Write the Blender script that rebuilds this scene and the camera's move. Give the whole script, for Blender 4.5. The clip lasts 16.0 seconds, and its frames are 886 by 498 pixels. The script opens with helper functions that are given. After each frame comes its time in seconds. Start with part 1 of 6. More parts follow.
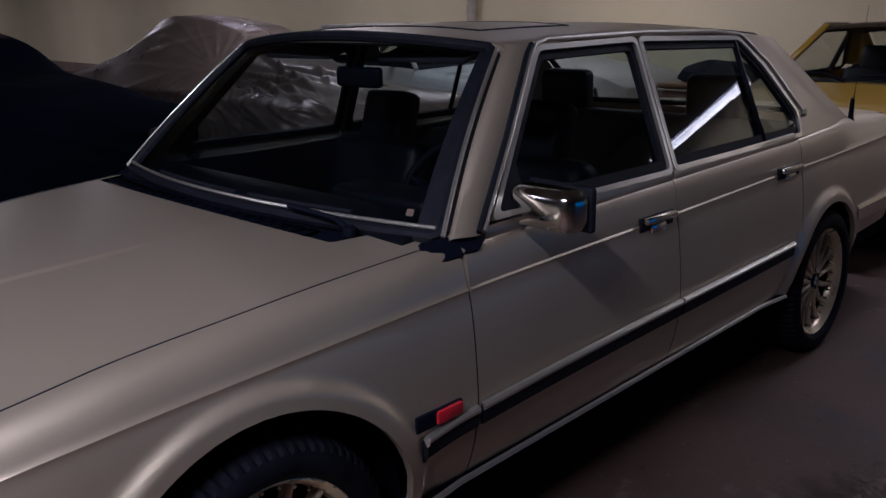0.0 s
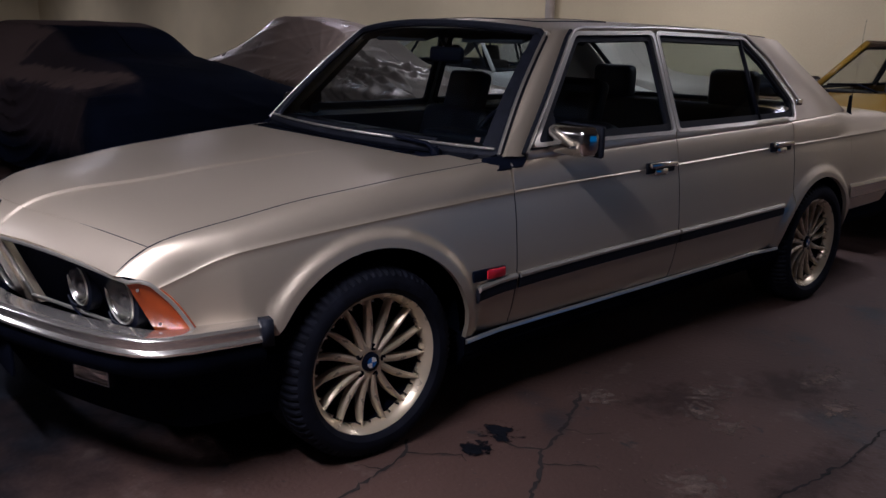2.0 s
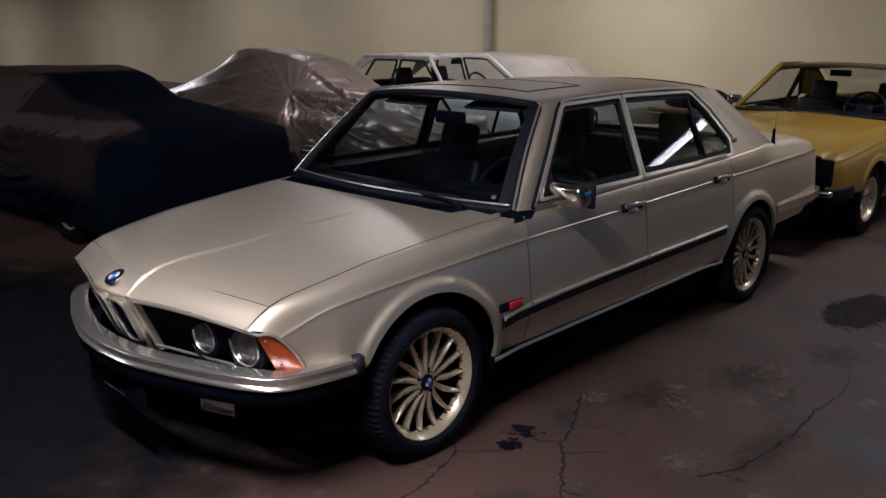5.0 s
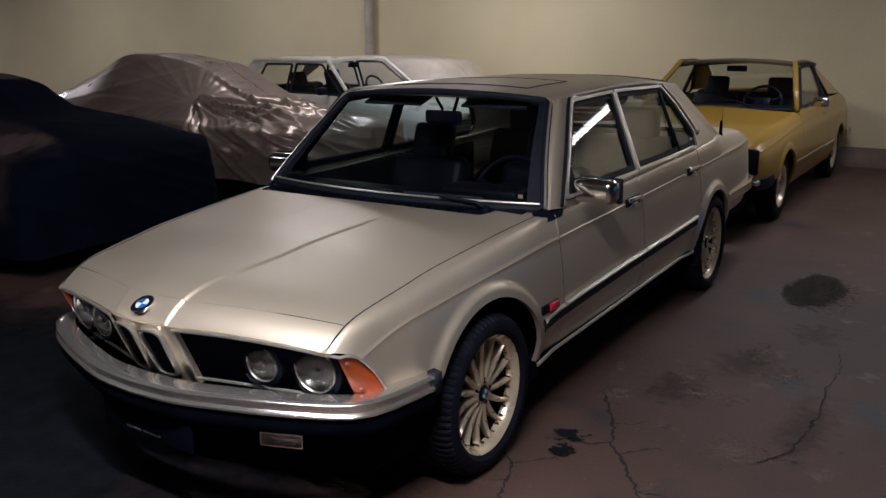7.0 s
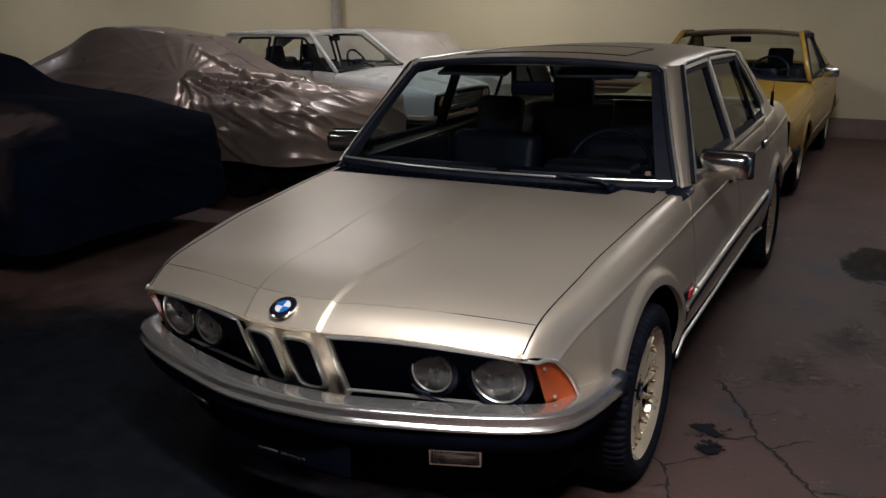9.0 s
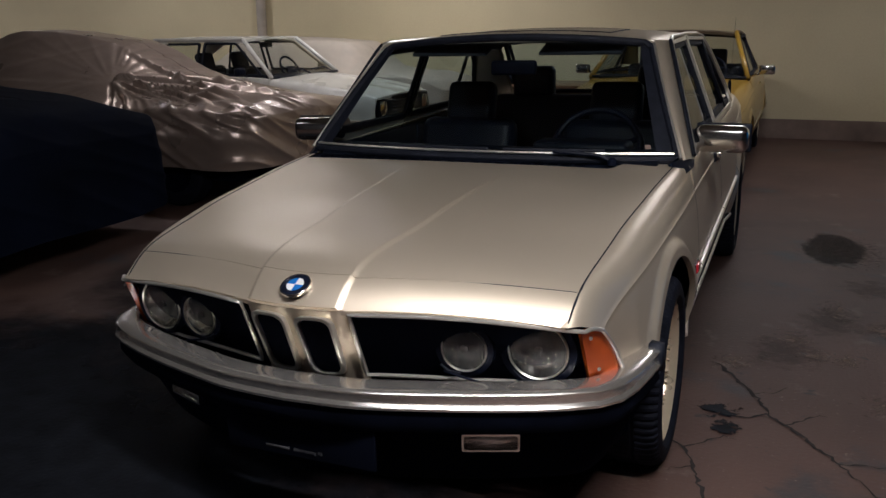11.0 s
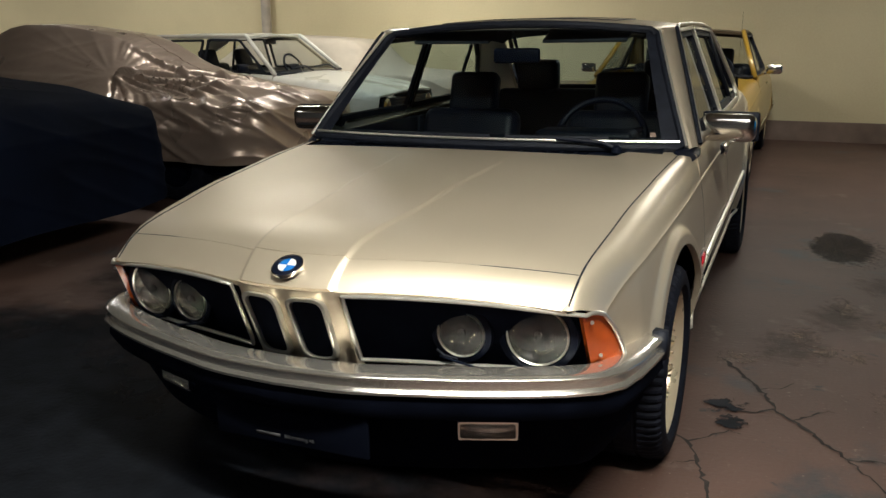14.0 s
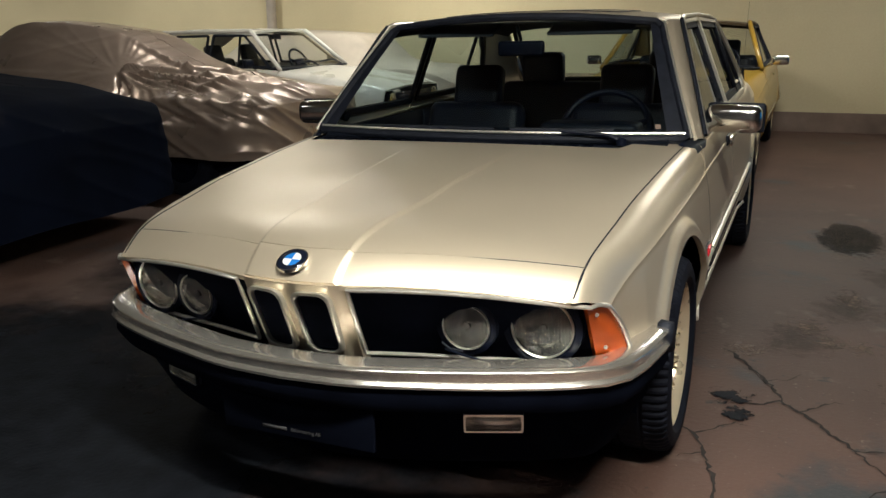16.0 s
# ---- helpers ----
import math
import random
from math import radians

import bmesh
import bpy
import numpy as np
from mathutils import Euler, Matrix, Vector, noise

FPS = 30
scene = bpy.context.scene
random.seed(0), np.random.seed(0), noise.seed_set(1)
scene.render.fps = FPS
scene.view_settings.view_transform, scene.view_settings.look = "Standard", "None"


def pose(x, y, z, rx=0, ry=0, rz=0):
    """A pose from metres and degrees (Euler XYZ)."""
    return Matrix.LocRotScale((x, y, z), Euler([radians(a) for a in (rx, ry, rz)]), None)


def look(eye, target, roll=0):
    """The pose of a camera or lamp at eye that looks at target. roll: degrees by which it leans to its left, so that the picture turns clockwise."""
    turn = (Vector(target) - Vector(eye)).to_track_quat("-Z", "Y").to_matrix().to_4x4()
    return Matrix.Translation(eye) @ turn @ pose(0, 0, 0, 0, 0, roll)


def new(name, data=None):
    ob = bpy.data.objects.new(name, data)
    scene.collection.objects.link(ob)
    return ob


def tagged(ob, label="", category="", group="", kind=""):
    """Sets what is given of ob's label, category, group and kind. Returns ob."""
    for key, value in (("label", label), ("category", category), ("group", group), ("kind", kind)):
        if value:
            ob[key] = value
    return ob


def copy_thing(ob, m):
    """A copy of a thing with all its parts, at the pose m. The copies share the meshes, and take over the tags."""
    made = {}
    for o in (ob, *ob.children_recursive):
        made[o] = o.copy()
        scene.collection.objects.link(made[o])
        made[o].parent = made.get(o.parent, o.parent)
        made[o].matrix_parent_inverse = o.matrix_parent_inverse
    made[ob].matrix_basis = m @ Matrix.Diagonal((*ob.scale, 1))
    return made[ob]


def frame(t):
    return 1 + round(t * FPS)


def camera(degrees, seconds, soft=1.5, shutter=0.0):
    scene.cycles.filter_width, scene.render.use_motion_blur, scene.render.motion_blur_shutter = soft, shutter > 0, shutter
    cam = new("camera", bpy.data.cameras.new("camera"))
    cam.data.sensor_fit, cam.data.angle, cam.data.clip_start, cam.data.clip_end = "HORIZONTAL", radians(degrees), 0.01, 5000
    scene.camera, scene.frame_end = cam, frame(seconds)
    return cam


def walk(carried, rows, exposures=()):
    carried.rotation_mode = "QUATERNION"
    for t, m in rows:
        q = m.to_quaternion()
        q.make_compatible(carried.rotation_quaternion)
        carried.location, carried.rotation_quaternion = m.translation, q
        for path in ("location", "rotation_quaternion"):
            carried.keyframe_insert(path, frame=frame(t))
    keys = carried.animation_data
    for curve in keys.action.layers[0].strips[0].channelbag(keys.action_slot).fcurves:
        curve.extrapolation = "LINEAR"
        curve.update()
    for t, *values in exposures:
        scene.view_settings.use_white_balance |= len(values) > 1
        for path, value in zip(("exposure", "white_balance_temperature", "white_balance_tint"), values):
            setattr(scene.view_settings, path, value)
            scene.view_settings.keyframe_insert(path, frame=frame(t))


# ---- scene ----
cam = camera(55.4, 16.0)
PATH = [
    (0, (2.099, -0.798, 1.419), (0.754, 0.582, 0.883), -0.3),
    (0.5, (2.292, -0.985, 1.360), (0.917, 0.350, 0.788), 0.7),
    (1, (2.453, -1.199, 1.330), (1.101, 0.152, 0.739), 1.0),
    (1.5, (2.620, -1.361, 1.333), (1.207, -0.049, 0.803), 1.3),
    (2, (2.842, -1.462, 1.334), (1.377, -0.198, 0.829), 1.7),
    (2.5, (2.971, -1.585, 1.414), (1.518, -0.313, 0.892), 1.3),
    (3, (3.103, -1.738, 1.566), (1.652, -0.451, 1.080), 0.5),
    (3.5, (3.208, -1.831, 1.674), (1.775, -0.533, 1.162), 0.4),
    (4, (3.186, -1.944, 1.702), (1.801, -0.596, 1.189), 0.7),
    (4.2, (3.183, -2.020, 1.703), (1.792, -0.673, 1.200), 0.4),
    (6.3, (2.562, -2.437, 1.660), (1.401, -0.885, 1.164), -0.4),
    (6.5, (2.492, -2.509, 1.659), (1.370, -0.922, 1.187), -0.5),
    (7, (2.327, -2.561, 1.644), (1.259, -0.946, 1.143), -0.3),
    (7.5, (2.111, -2.547, 1.625), (1.038, -0.943, 1.101), -0.6),
    (8, (1.867, -2.614, 1.611), (0.833, -0.997, 1.049), -0.5),
    (8.5, (1.658, -2.684, 1.608), (0.668, -1.038, 1.052), -0.8),
    (8.7, (1.589, -2.667, 1.605), (0.633, -1.002, 1.046), -0.6),
    (10.8, (1.155, -2.658, 1.410), (0.385, -0.879, 0.920), -1.0),
    (11, (1.155, -2.655, 1.403), (0.411, -0.870, 0.895), -0.7),
    (11.5, (1.168, -2.634, 1.370), (0.436, -0.851, 0.833), -0.6),
    (12, (1.162, -2.617, 1.349), (0.395, -0.846, 0.826), -0.5),
    (12.5, (1.146, -2.611, 1.334), (0.409, -0.819, 0.838), 0.6),
    (13, (1.139, -2.598, 1.330), (0.393, -0.811, 0.831), 0.4),
    (13.5, (1.140, -2.599, 1.329), (0.392, -0.812, 0.828), -0.1),
    (14, (1.151, -2.598, 1.326), (0.396, -0.814, 0.829), -0.3),
    (14.5, (1.156, -2.605, 1.328), (0.393, -0.824, 0.831), -0.6),
    (15, (1.161, -2.607, 1.327), (0.386, -0.833, 0.824), -0.8),
    (15.5, (1.158, -2.601, 1.327), (0.392, -0.825, 0.817), -0.9),
    (16, (1.158, -2.598, 1.324), (0.389, -0.824, 0.814), -0.8),
]
EXPO = [(0.0, -0.74, 4700, 38), (2.0, -0.48, 4800, 37), (3.5, -0.30, 4850, 34), (7.0, -0.22, 4900, 28), (8.5, -0.42, 4900, 26), (11.0, -0.42, 5000, 27), (12.9, -0.38, 5000, 25), (14.0, 0.34, 5250, 16), (16.0, 0.44, 5250, 16)]
walk(cam, [(t, look(eye, target, roll)) for t, eye, target, roll in PATH], EXPO)

# ---- world and light ----
WALL_Y, CEIL, WEST, EAST, SOUTH = 8.82, 3.3, -34.0, 8.0, -7.5
world = bpy.data.worlds.new("teal_fill")
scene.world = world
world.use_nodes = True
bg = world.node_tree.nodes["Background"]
# teal fill that enters by the added east gap and tints the shade
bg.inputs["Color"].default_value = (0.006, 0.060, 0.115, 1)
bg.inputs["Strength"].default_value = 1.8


# ---- materials ----
def mat(name, color, rough=0.5, metal=0.0, coat=0.0, vary=0.12, scale=6.0, bump=0.0, bump_scale=60.0, spec=0.5, rough_vary=0.0, tint=None, fine=0.0, sheen=0.0):
    """A principled material with colour variation at two scales, roughness variation and fine relief."""
    m = bpy.data.materials.new(name)
    m.use_nodes = True
    nt = m.node_tree
    b = nt.nodes["Principled BSDF"]
    b.inputs["Roughness"].default_value = rough
    b.inputs["Metallic"].default_value = metal
    b.inputs["Coat Weight"].default_value = coat
    b.inputs["Coat Roughness"].default_value = 0.06
    b.inputs["Specular IOR Level"].default_value = spec
    if sheen:
        b.inputs["Sheen Weight"].default_value = sheen
    co = nt.nodes.new("ShaderNodeTexCoord")
    n1 = nt.nodes.new("ShaderNodeTexNoise")
    n1.inputs["Scale"].default_value = scale
    n1.inputs["Detail"].default_value = 5
    n2 = nt.nodes.new("ShaderNodeTexNoise")
    n2.inputs["Scale"].default_value = bump_scale
    n2.inputs["Detail"].default_value = 3
    nt.links.new(co.outputs["Object"], n1.inputs["Vector"])
    nt.links.new(co.outputs["Object"], n2.inputs["Vector"])
    ramp = nt.nodes.new("ShaderNodeValToRGB")
    lo = tint or tuple(c * (1 - vary) for c in color)
    hi = tuple(min(1, c * (1 + vary)) for c in color)
    ramp.color_ramp.elements[0].position, ramp.color_ramp.elements[1].position = 0.3, 0.7
    ramp.color_ramp.elements[0].color, ramp.color_ramp.elements[1].color = (*lo, 1), (*hi, 1)
    nt.links.new(n1.outputs["Fac"], ramp.inputs["Fac"])
    out = ramp.outputs["Color"]
    if fine:
        mix = nt.nodes.new("ShaderNodeMixRGB")
        mix.blend_type = "OVERLAY"
        mix.inputs["Fac"].default_value = fine
        nt.links.new(out, mix.inputs["Color1"])
        nt.links.new(n2.outputs["Fac"], mix.inputs["Color2"])
        out = mix.outputs["Color"]
    nt.links.new(out, b.inputs["Base Color"])
    if rough_vary:
        mr = nt.nodes.new("ShaderNodeMapRange")
        mr.inputs["From Min"].default_value, mr.inputs["From Max"].default_value = 0.3, 0.7
        mr.inputs["To Min"].default_value, mr.inputs["To Max"].default_value = max(0.02, rough - rough_vary), min(1, rough + rough_vary)
        nt.links.new(n1.outputs["Fac"], mr.inputs["Value"])
        nt.links.new(mr.outputs["Result"], b.inputs["Roughness"])
    if bump:
        bp = nt.nodes.new("ShaderNodeBump")
        bp.inputs["Strength"].default_value = 1.0
        bp.inputs["Distance"].default_value = bump
        nt.links.new(n2.outputs["Fac"], bp.inputs["Height"])
        nt.links.new(bp.outputs["Normal"], b.inputs["Normal"])
    return m


def glass(name, tint=(0.93, 0.95, 0.95), gloss=0.0):
    """Thin car glass: see-through with a mirror reflection that grows at grazing angles."""
    m = bpy.data.materials.new(name)
    m.use_nodes = True
    nt = m.node_tree
    nt.nodes.clear()
    o = nt.nodes.new("ShaderNodeOutputMaterial")
    t = nt.nodes.new("ShaderNodeBsdfTransparent")
    t.inputs["Color"].default_value = (*tint, 1)
    g = nt.nodes.new("ShaderNodeBsdfGlossy")
    g.inputs["Roughness"].default_value = 0.02
    f = nt.nodes.new("ShaderNodeLayerWeight")
    f.inputs["Blend"].default_value = 0.5
    pw = nt.nodes.new("ShaderNodeMath")
    pw.operation = "POWER"
    pw.inputs[1].default_value = 4.5
    nt.links.new(f.outputs["Facing"], pw.inputs[0])
    ad = nt.nodes.new("ShaderNodeMath")
    ad.operation = "ADD"
    ad.use_clamp = True
    ad.inputs[1].default_value = 0.05 + gloss
    nt.links.new(pw.outputs[0], ad.inputs[0])
    x = nt.nodes.new("ShaderNodeMixShader")
    nt.links.new(ad.outputs[0], x.inputs["Fac"])
    nt.links.new(t.outputs["BSDF"], x.inputs[1])
    nt.links.new(g.outputs["BSDF"], x.inputs[2])
    nt.links.new(x.outputs["Shader"], o.inputs["Surface"])
    return m


def fluted_glass(name):
    """Lamp glass: half clear, half frosted by its flutes, with a soft reflection."""
    m = bpy.data.materials.new(name)
    m.use_nodes = True
    nt = m.node_tree
    nt.nodes.clear()
    o = nt.nodes.new("ShaderNodeOutputMaterial")
    t = nt.nodes.new("ShaderNodeBsdfTransparent")
    d = nt.nodes.new("ShaderNodeBsdfDiffuse")
    d.inputs["Color"].default_value = (0.62, 0.61, 0.57, 1)
    g = nt.nodes.new("ShaderNodeBsdfGlossy")
    g.inputs["Roughness"].default_value = 0.12
    w = nt.nodes.new("ShaderNodeTexNoise")
    w.inputs["Scale"].default_value = 22
    co = nt.nodes.new("ShaderNodeTexCoord")
    nt.links.new(co.outputs["Object"], w.inputs["Vector"])
    r = nt.nodes.new("ShaderNodeMapRange")
    r.inputs["From Min"].default_value, r.inputs["From Max"].default_value = 0.46, 0.72
    r.inputs["To Min"].default_value, r.inputs["To Max"].default_value = 0.0, 0.26
    fl = nt.nodes.new("ShaderNodeTexWave")
    fl.bands_direction = "X"
    fl.inputs["Scale"].default_value, fl.inputs["Distortion"].default_value = 42, 0.5
    nt.links.new(co.outputs["Object"], fl.inputs["Vector"])
    mx = nt.nodes.new("ShaderNodeMath")
    mx.operation = "MULTIPLY_ADD"
    mx.inputs[1].default_value = 0.45
    nt.links.new(fl.outputs["Fac"], mx.inputs[0])
    nt.links.new(w.outputs["Fac"], mx.inputs[2])
    sh = nt.nodes.new("ShaderNodeMath")
    sh.operation = "SUBTRACT"
    sh.inputs[1].default_value = 0.2
    nt.links.new(mx.outputs[0], sh.inputs[0])
    nt.links.new(sh.outputs[0], r.inputs["Value"])
    bp = nt.nodes.new("ShaderNodeBump")
    bp.inputs["Distance"].default_value = 0.003
    nt.links.new(fl.outputs["Fac"], bp.inputs["Height"])
    nt.links.new(bp.outputs["Normal"], g.inputs["Normal"])
    a, b = nt.nodes.new("ShaderNodeMixShader"), nt.nodes.new("ShaderNodeMixShader")
    nt.links.new(r.outputs["Result"], a.inputs["Fac"])
    nt.links.new(t.outputs["BSDF"], a.inputs[1])
    nt.links.new(d.outputs["BSDF"], a.inputs[2])
    b.inputs["Fac"].default_value = 0.20
    nt.links.new(a.outputs["Shader"], b.inputs[1])
    nt.links.new(g.outputs["BSDF"], b.inputs[2])
    nt.links.new(b.outputs["Shader"], o.inputs["Surface"])
    return m


def lamp_mat(name, color, strength):
    m = bpy.data.materials.new(name)
    m.use_nodes = True
    b = m.node_tree.nodes["Principled BSDF"]
    b.inputs["Base Color"].default_value = (0.9, 0.9, 0.85, 1)
    b.inputs["Emission Color"].default_value = (*color, 1)
    b.inputs["Emission Strength"].default_value = strength
    return m


PAINT = mat("silver_beige_metallic_paint", (0.69, 0.60, 0.455), 0.42, 0.68, 0.22, 0.035, 1.5, 0.0, 900.0, rough_vary=0.03)
PAINT.node_tree.nodes["Principled BSDF"].inputs["Coat Roughness"].default_value = 0.25
CHROME = mat("chrome", (0.82, 0.80, 0.75), 0.14, 1.0, 0, 0.03, 20.0, 0.0003, 12.0)
BUMPER_CHROME = mat("worn_bumper_chrome", (0.84, 0.80, 0.73), 0.17, 0.90, 0, 0.02, 20.0)
SATIN = mat("satin_bright_trim", (0.84, 0.81, 0.73), 0.30, 0.85, 0, 0.03, 25.0)
ALLOY = mat("silver_alloy", (0.76, 0.65, 0.46), 0.30, 0.55, 0.2, 0.08, 12.0, rough_vary=0.06)
RUBBER = mat("black_rubber", (0.010, 0.012, 0.020), 0.6, 0, 0, 0.3, 25.0, 0.0006, 300.0, spec=0.22)
TYRE = mat("tyre_rubber", (0.007, 0.008, 0.014), 0.72, 0, 0, 0.35, 18.0, 0.0008, 220.0, spec=0.12)
PLASTIC = mat("black_plastic", (0.005, 0.007, 0.016), 0.42, 0, 0, 0.25, 30.0, 0.0003, 400.0, spec=0.12)
DARK = mat("dark_underside", (0.003, 0.004, 0.009), 0.9, 0, 0, 0.3, 9.0, spec=0.03)
LEATHER = mat("dark_blue_black_leather", (0.004, 0.006, 0.013), 0.45, 0, 0, 0.3, 14.0, 0.001, 160.0, spec=0.22)
DASH = mat("dark_dashboard_vinyl", (0.004, 0.006, 0.012), 0.5, 0, 0, 0.25, 30.0, 0.0006, 350.0, spec=0.22)
HEADLINER = mat("grey_headliner", (0.03, 0.033, 0.042), 0.9, 0, 0, 0.15, 40.0)
GLASS = glass("car_glass", (0.70, 0.77, 0.79))
CLEAR = glass("clear_car_glass", (0.90, 0.92, 0.91))
LENS = fluted_glass("headlamp_glass")
REFLECTOR = mat("lamp_reflector", (0.90, 0.88, 0.82), 0.16, 1.0, 0, 0.05, 30.0)
ORANGE = mat("orange_signal_plastic", (0.46, 0.080, 0.006), 0.22, 0, 0.6, 0.15, 9.0, 0.0006, 90.0)
RED = mat("red_marker_plastic", (0.62, 0.02, 0.03), 0.25, 0, 0.5, 0.15, 9.0)
BLUE = mat("blue_enamel", (0.03, 0.16, 0.52), 0.2, 0, 0.8, 0.08, 40.0)
WHITE = mat("white_enamel", (0.80, 0.80, 0.78), 0.2, 0, 0.8, 0.05, 40.0)
WHITE_PAINT = mat("white_car_paint", (0.74, 0.72, 0.66), 0.3, 0, 0.5, 0.06, 4.0, rough_vary=0.1)
YELLOW_PAINT = mat("yellow_ochre_car_paint", (0.34, 0.205, 0.016), 0.3, 0, 0.5, 0.03, 1.5)
BROWN_PAINT = mat("brown_car_paint", (0.20, 0.10, 0.05), 0.35, 0, 0.4, 0.12, 5.0)
VINYL = mat("brown_vinyl_roof", (0.085, 0.055, 0.028), 0.5, 0, 0, 0.2, 12.0, 0.001, 200.0)
SILVER_TARP = mat("grey_plastic_tarpaulin", (0.42, 0.33, 0.27), 0.31, 0.45, 0.3, 0.12, 3.0, 0.0006, 30.0, rough_vary=0.06)
NAVY_TARP = mat("navy_fabric_tarpaulin", (0.0035, 0.0055, 0.013), 0.75, 0, 0, 0.35, 2.5, 0.0006, 160.0, rough_vary=0.06, spec=0.18)
BEIGE_TARP = mat("beige_fabric_cover", (0.50, 0.44, 0.36), 0.8, 0, 0, 0.12, 3.0, 0.003, 60.0)
WALL = mat("cream_painted_wall", (0.66, 0.575, 0.36), 0.85, 0, 0, 0.05, 0.9, 0.0015, 45.0, fine=0.1)
PLINTH = mat("brown_painted_plinth", (0.20, 0.145, 0.115), 0.8, 0, 0, 0.25, 3.0, 0.003, 30.0)
CEILING = mat("grey_concrete_ceiling", (0.19, 0.175, 0.15), 0.9, 0, 0, 0.1, 1.5, 0.002, 30.0)
PIPE = mat("painted_pipe", (0.42, 0.37, 0.31), 0.5, 0, 0, 0.15, 8.0)
CRACK = mat("crack_filler", (0.020, 0.016, 0.015), 0.95, 0, 0, 0.4, 30.0)
TUBE_ON = lamp_mat("lit_fluorescent_tube", (1.0, 0.90, 0.70), 10.0)
LAMP_WHITE = mat("white_lamp_housing", (0.75, 0.75, 0.72), 0.5)
ROUGHWALL = mat("dark_concrete_wall", (0.075, 0.075, 0.08), 0.9, 0, 0, 0.12, 1.5, 0.003, 30.0)
INK = mat("pale_print", (0.05, 0.05, 0.055), 0.7)


def floor_mat():
    """Worn reddish-brown concrete with dark damp blotches, pale scuffs and grit."""
    m = mat("worn_concrete_floor", (0.078, 0.043, 0.032), 0.6, 0, 0, 0.25, 1.3, 0.003, 55.0)
    nt = m.node_tree
    b = nt.nodes["Principled BSDF"]
    src = b.inputs["Base Color"].links[0].from_socket
    co = nt.nodes.new("ShaderNodeTexCoord")

    def blotch(scale, lo, hi, detail=6):
        n = nt.nodes.new("ShaderNodeTexNoise")
        n.inputs["Scale"].default_value, n.inputs["Detail"].default_value, n.inputs["Roughness"].default_value = scale, detail, 0.65
        nt.links.new(co.outputs["Object"], n.inputs["Vector"])
        r = nt.nodes.new("ShaderNodeMapRange")
        r.inputs["From Min"].default_value, r.inputs["From Max"].default_value = lo, hi
        nt.links.new(n.outputs["Fac"], r.inputs["Value"])
        return r.outputs["Result"]

    def over(under, fac, color, mode="MIX"):
        x = nt.nodes.new("ShaderNodeMixRGB")
        x.blend_type = mode
        nt.links.new(fac, x.inputs["Fac"])
        nt.links.new(under, x.inputs["Color1"])
        x.inputs["Color2"].default_value = (*color, 1)
        return x.outputs["Color"]

    dark = blotch(1.1, 0.56, 0.66)
    c = over(src, dark, (0.020, 0.021, 0.026))
    c = over(c, blotch(3.7, 0.60, 0.70), (0.135, 0.096, 0.077))
    c = over(c, blotch(9.0, 0.63, 0.70), (0.020, 0.019, 0.021))
    c = over(c, blotch(42.0, 0.66, 0.74, 3), (0.18, 0.138, 0.112))
    nt.links.new(c, b.inputs["Base Color"])
    r = nt.nodes.new("ShaderNodeMapRange")
    r.inputs["To Min"].default_value, r.inputs["To Max"].default_value = 0.64, 0.54
    nt.links.new(dark, r.inputs["Value"])
    nt.links.new(r.outputs["Result"], b.inputs["Roughness"])
    return m


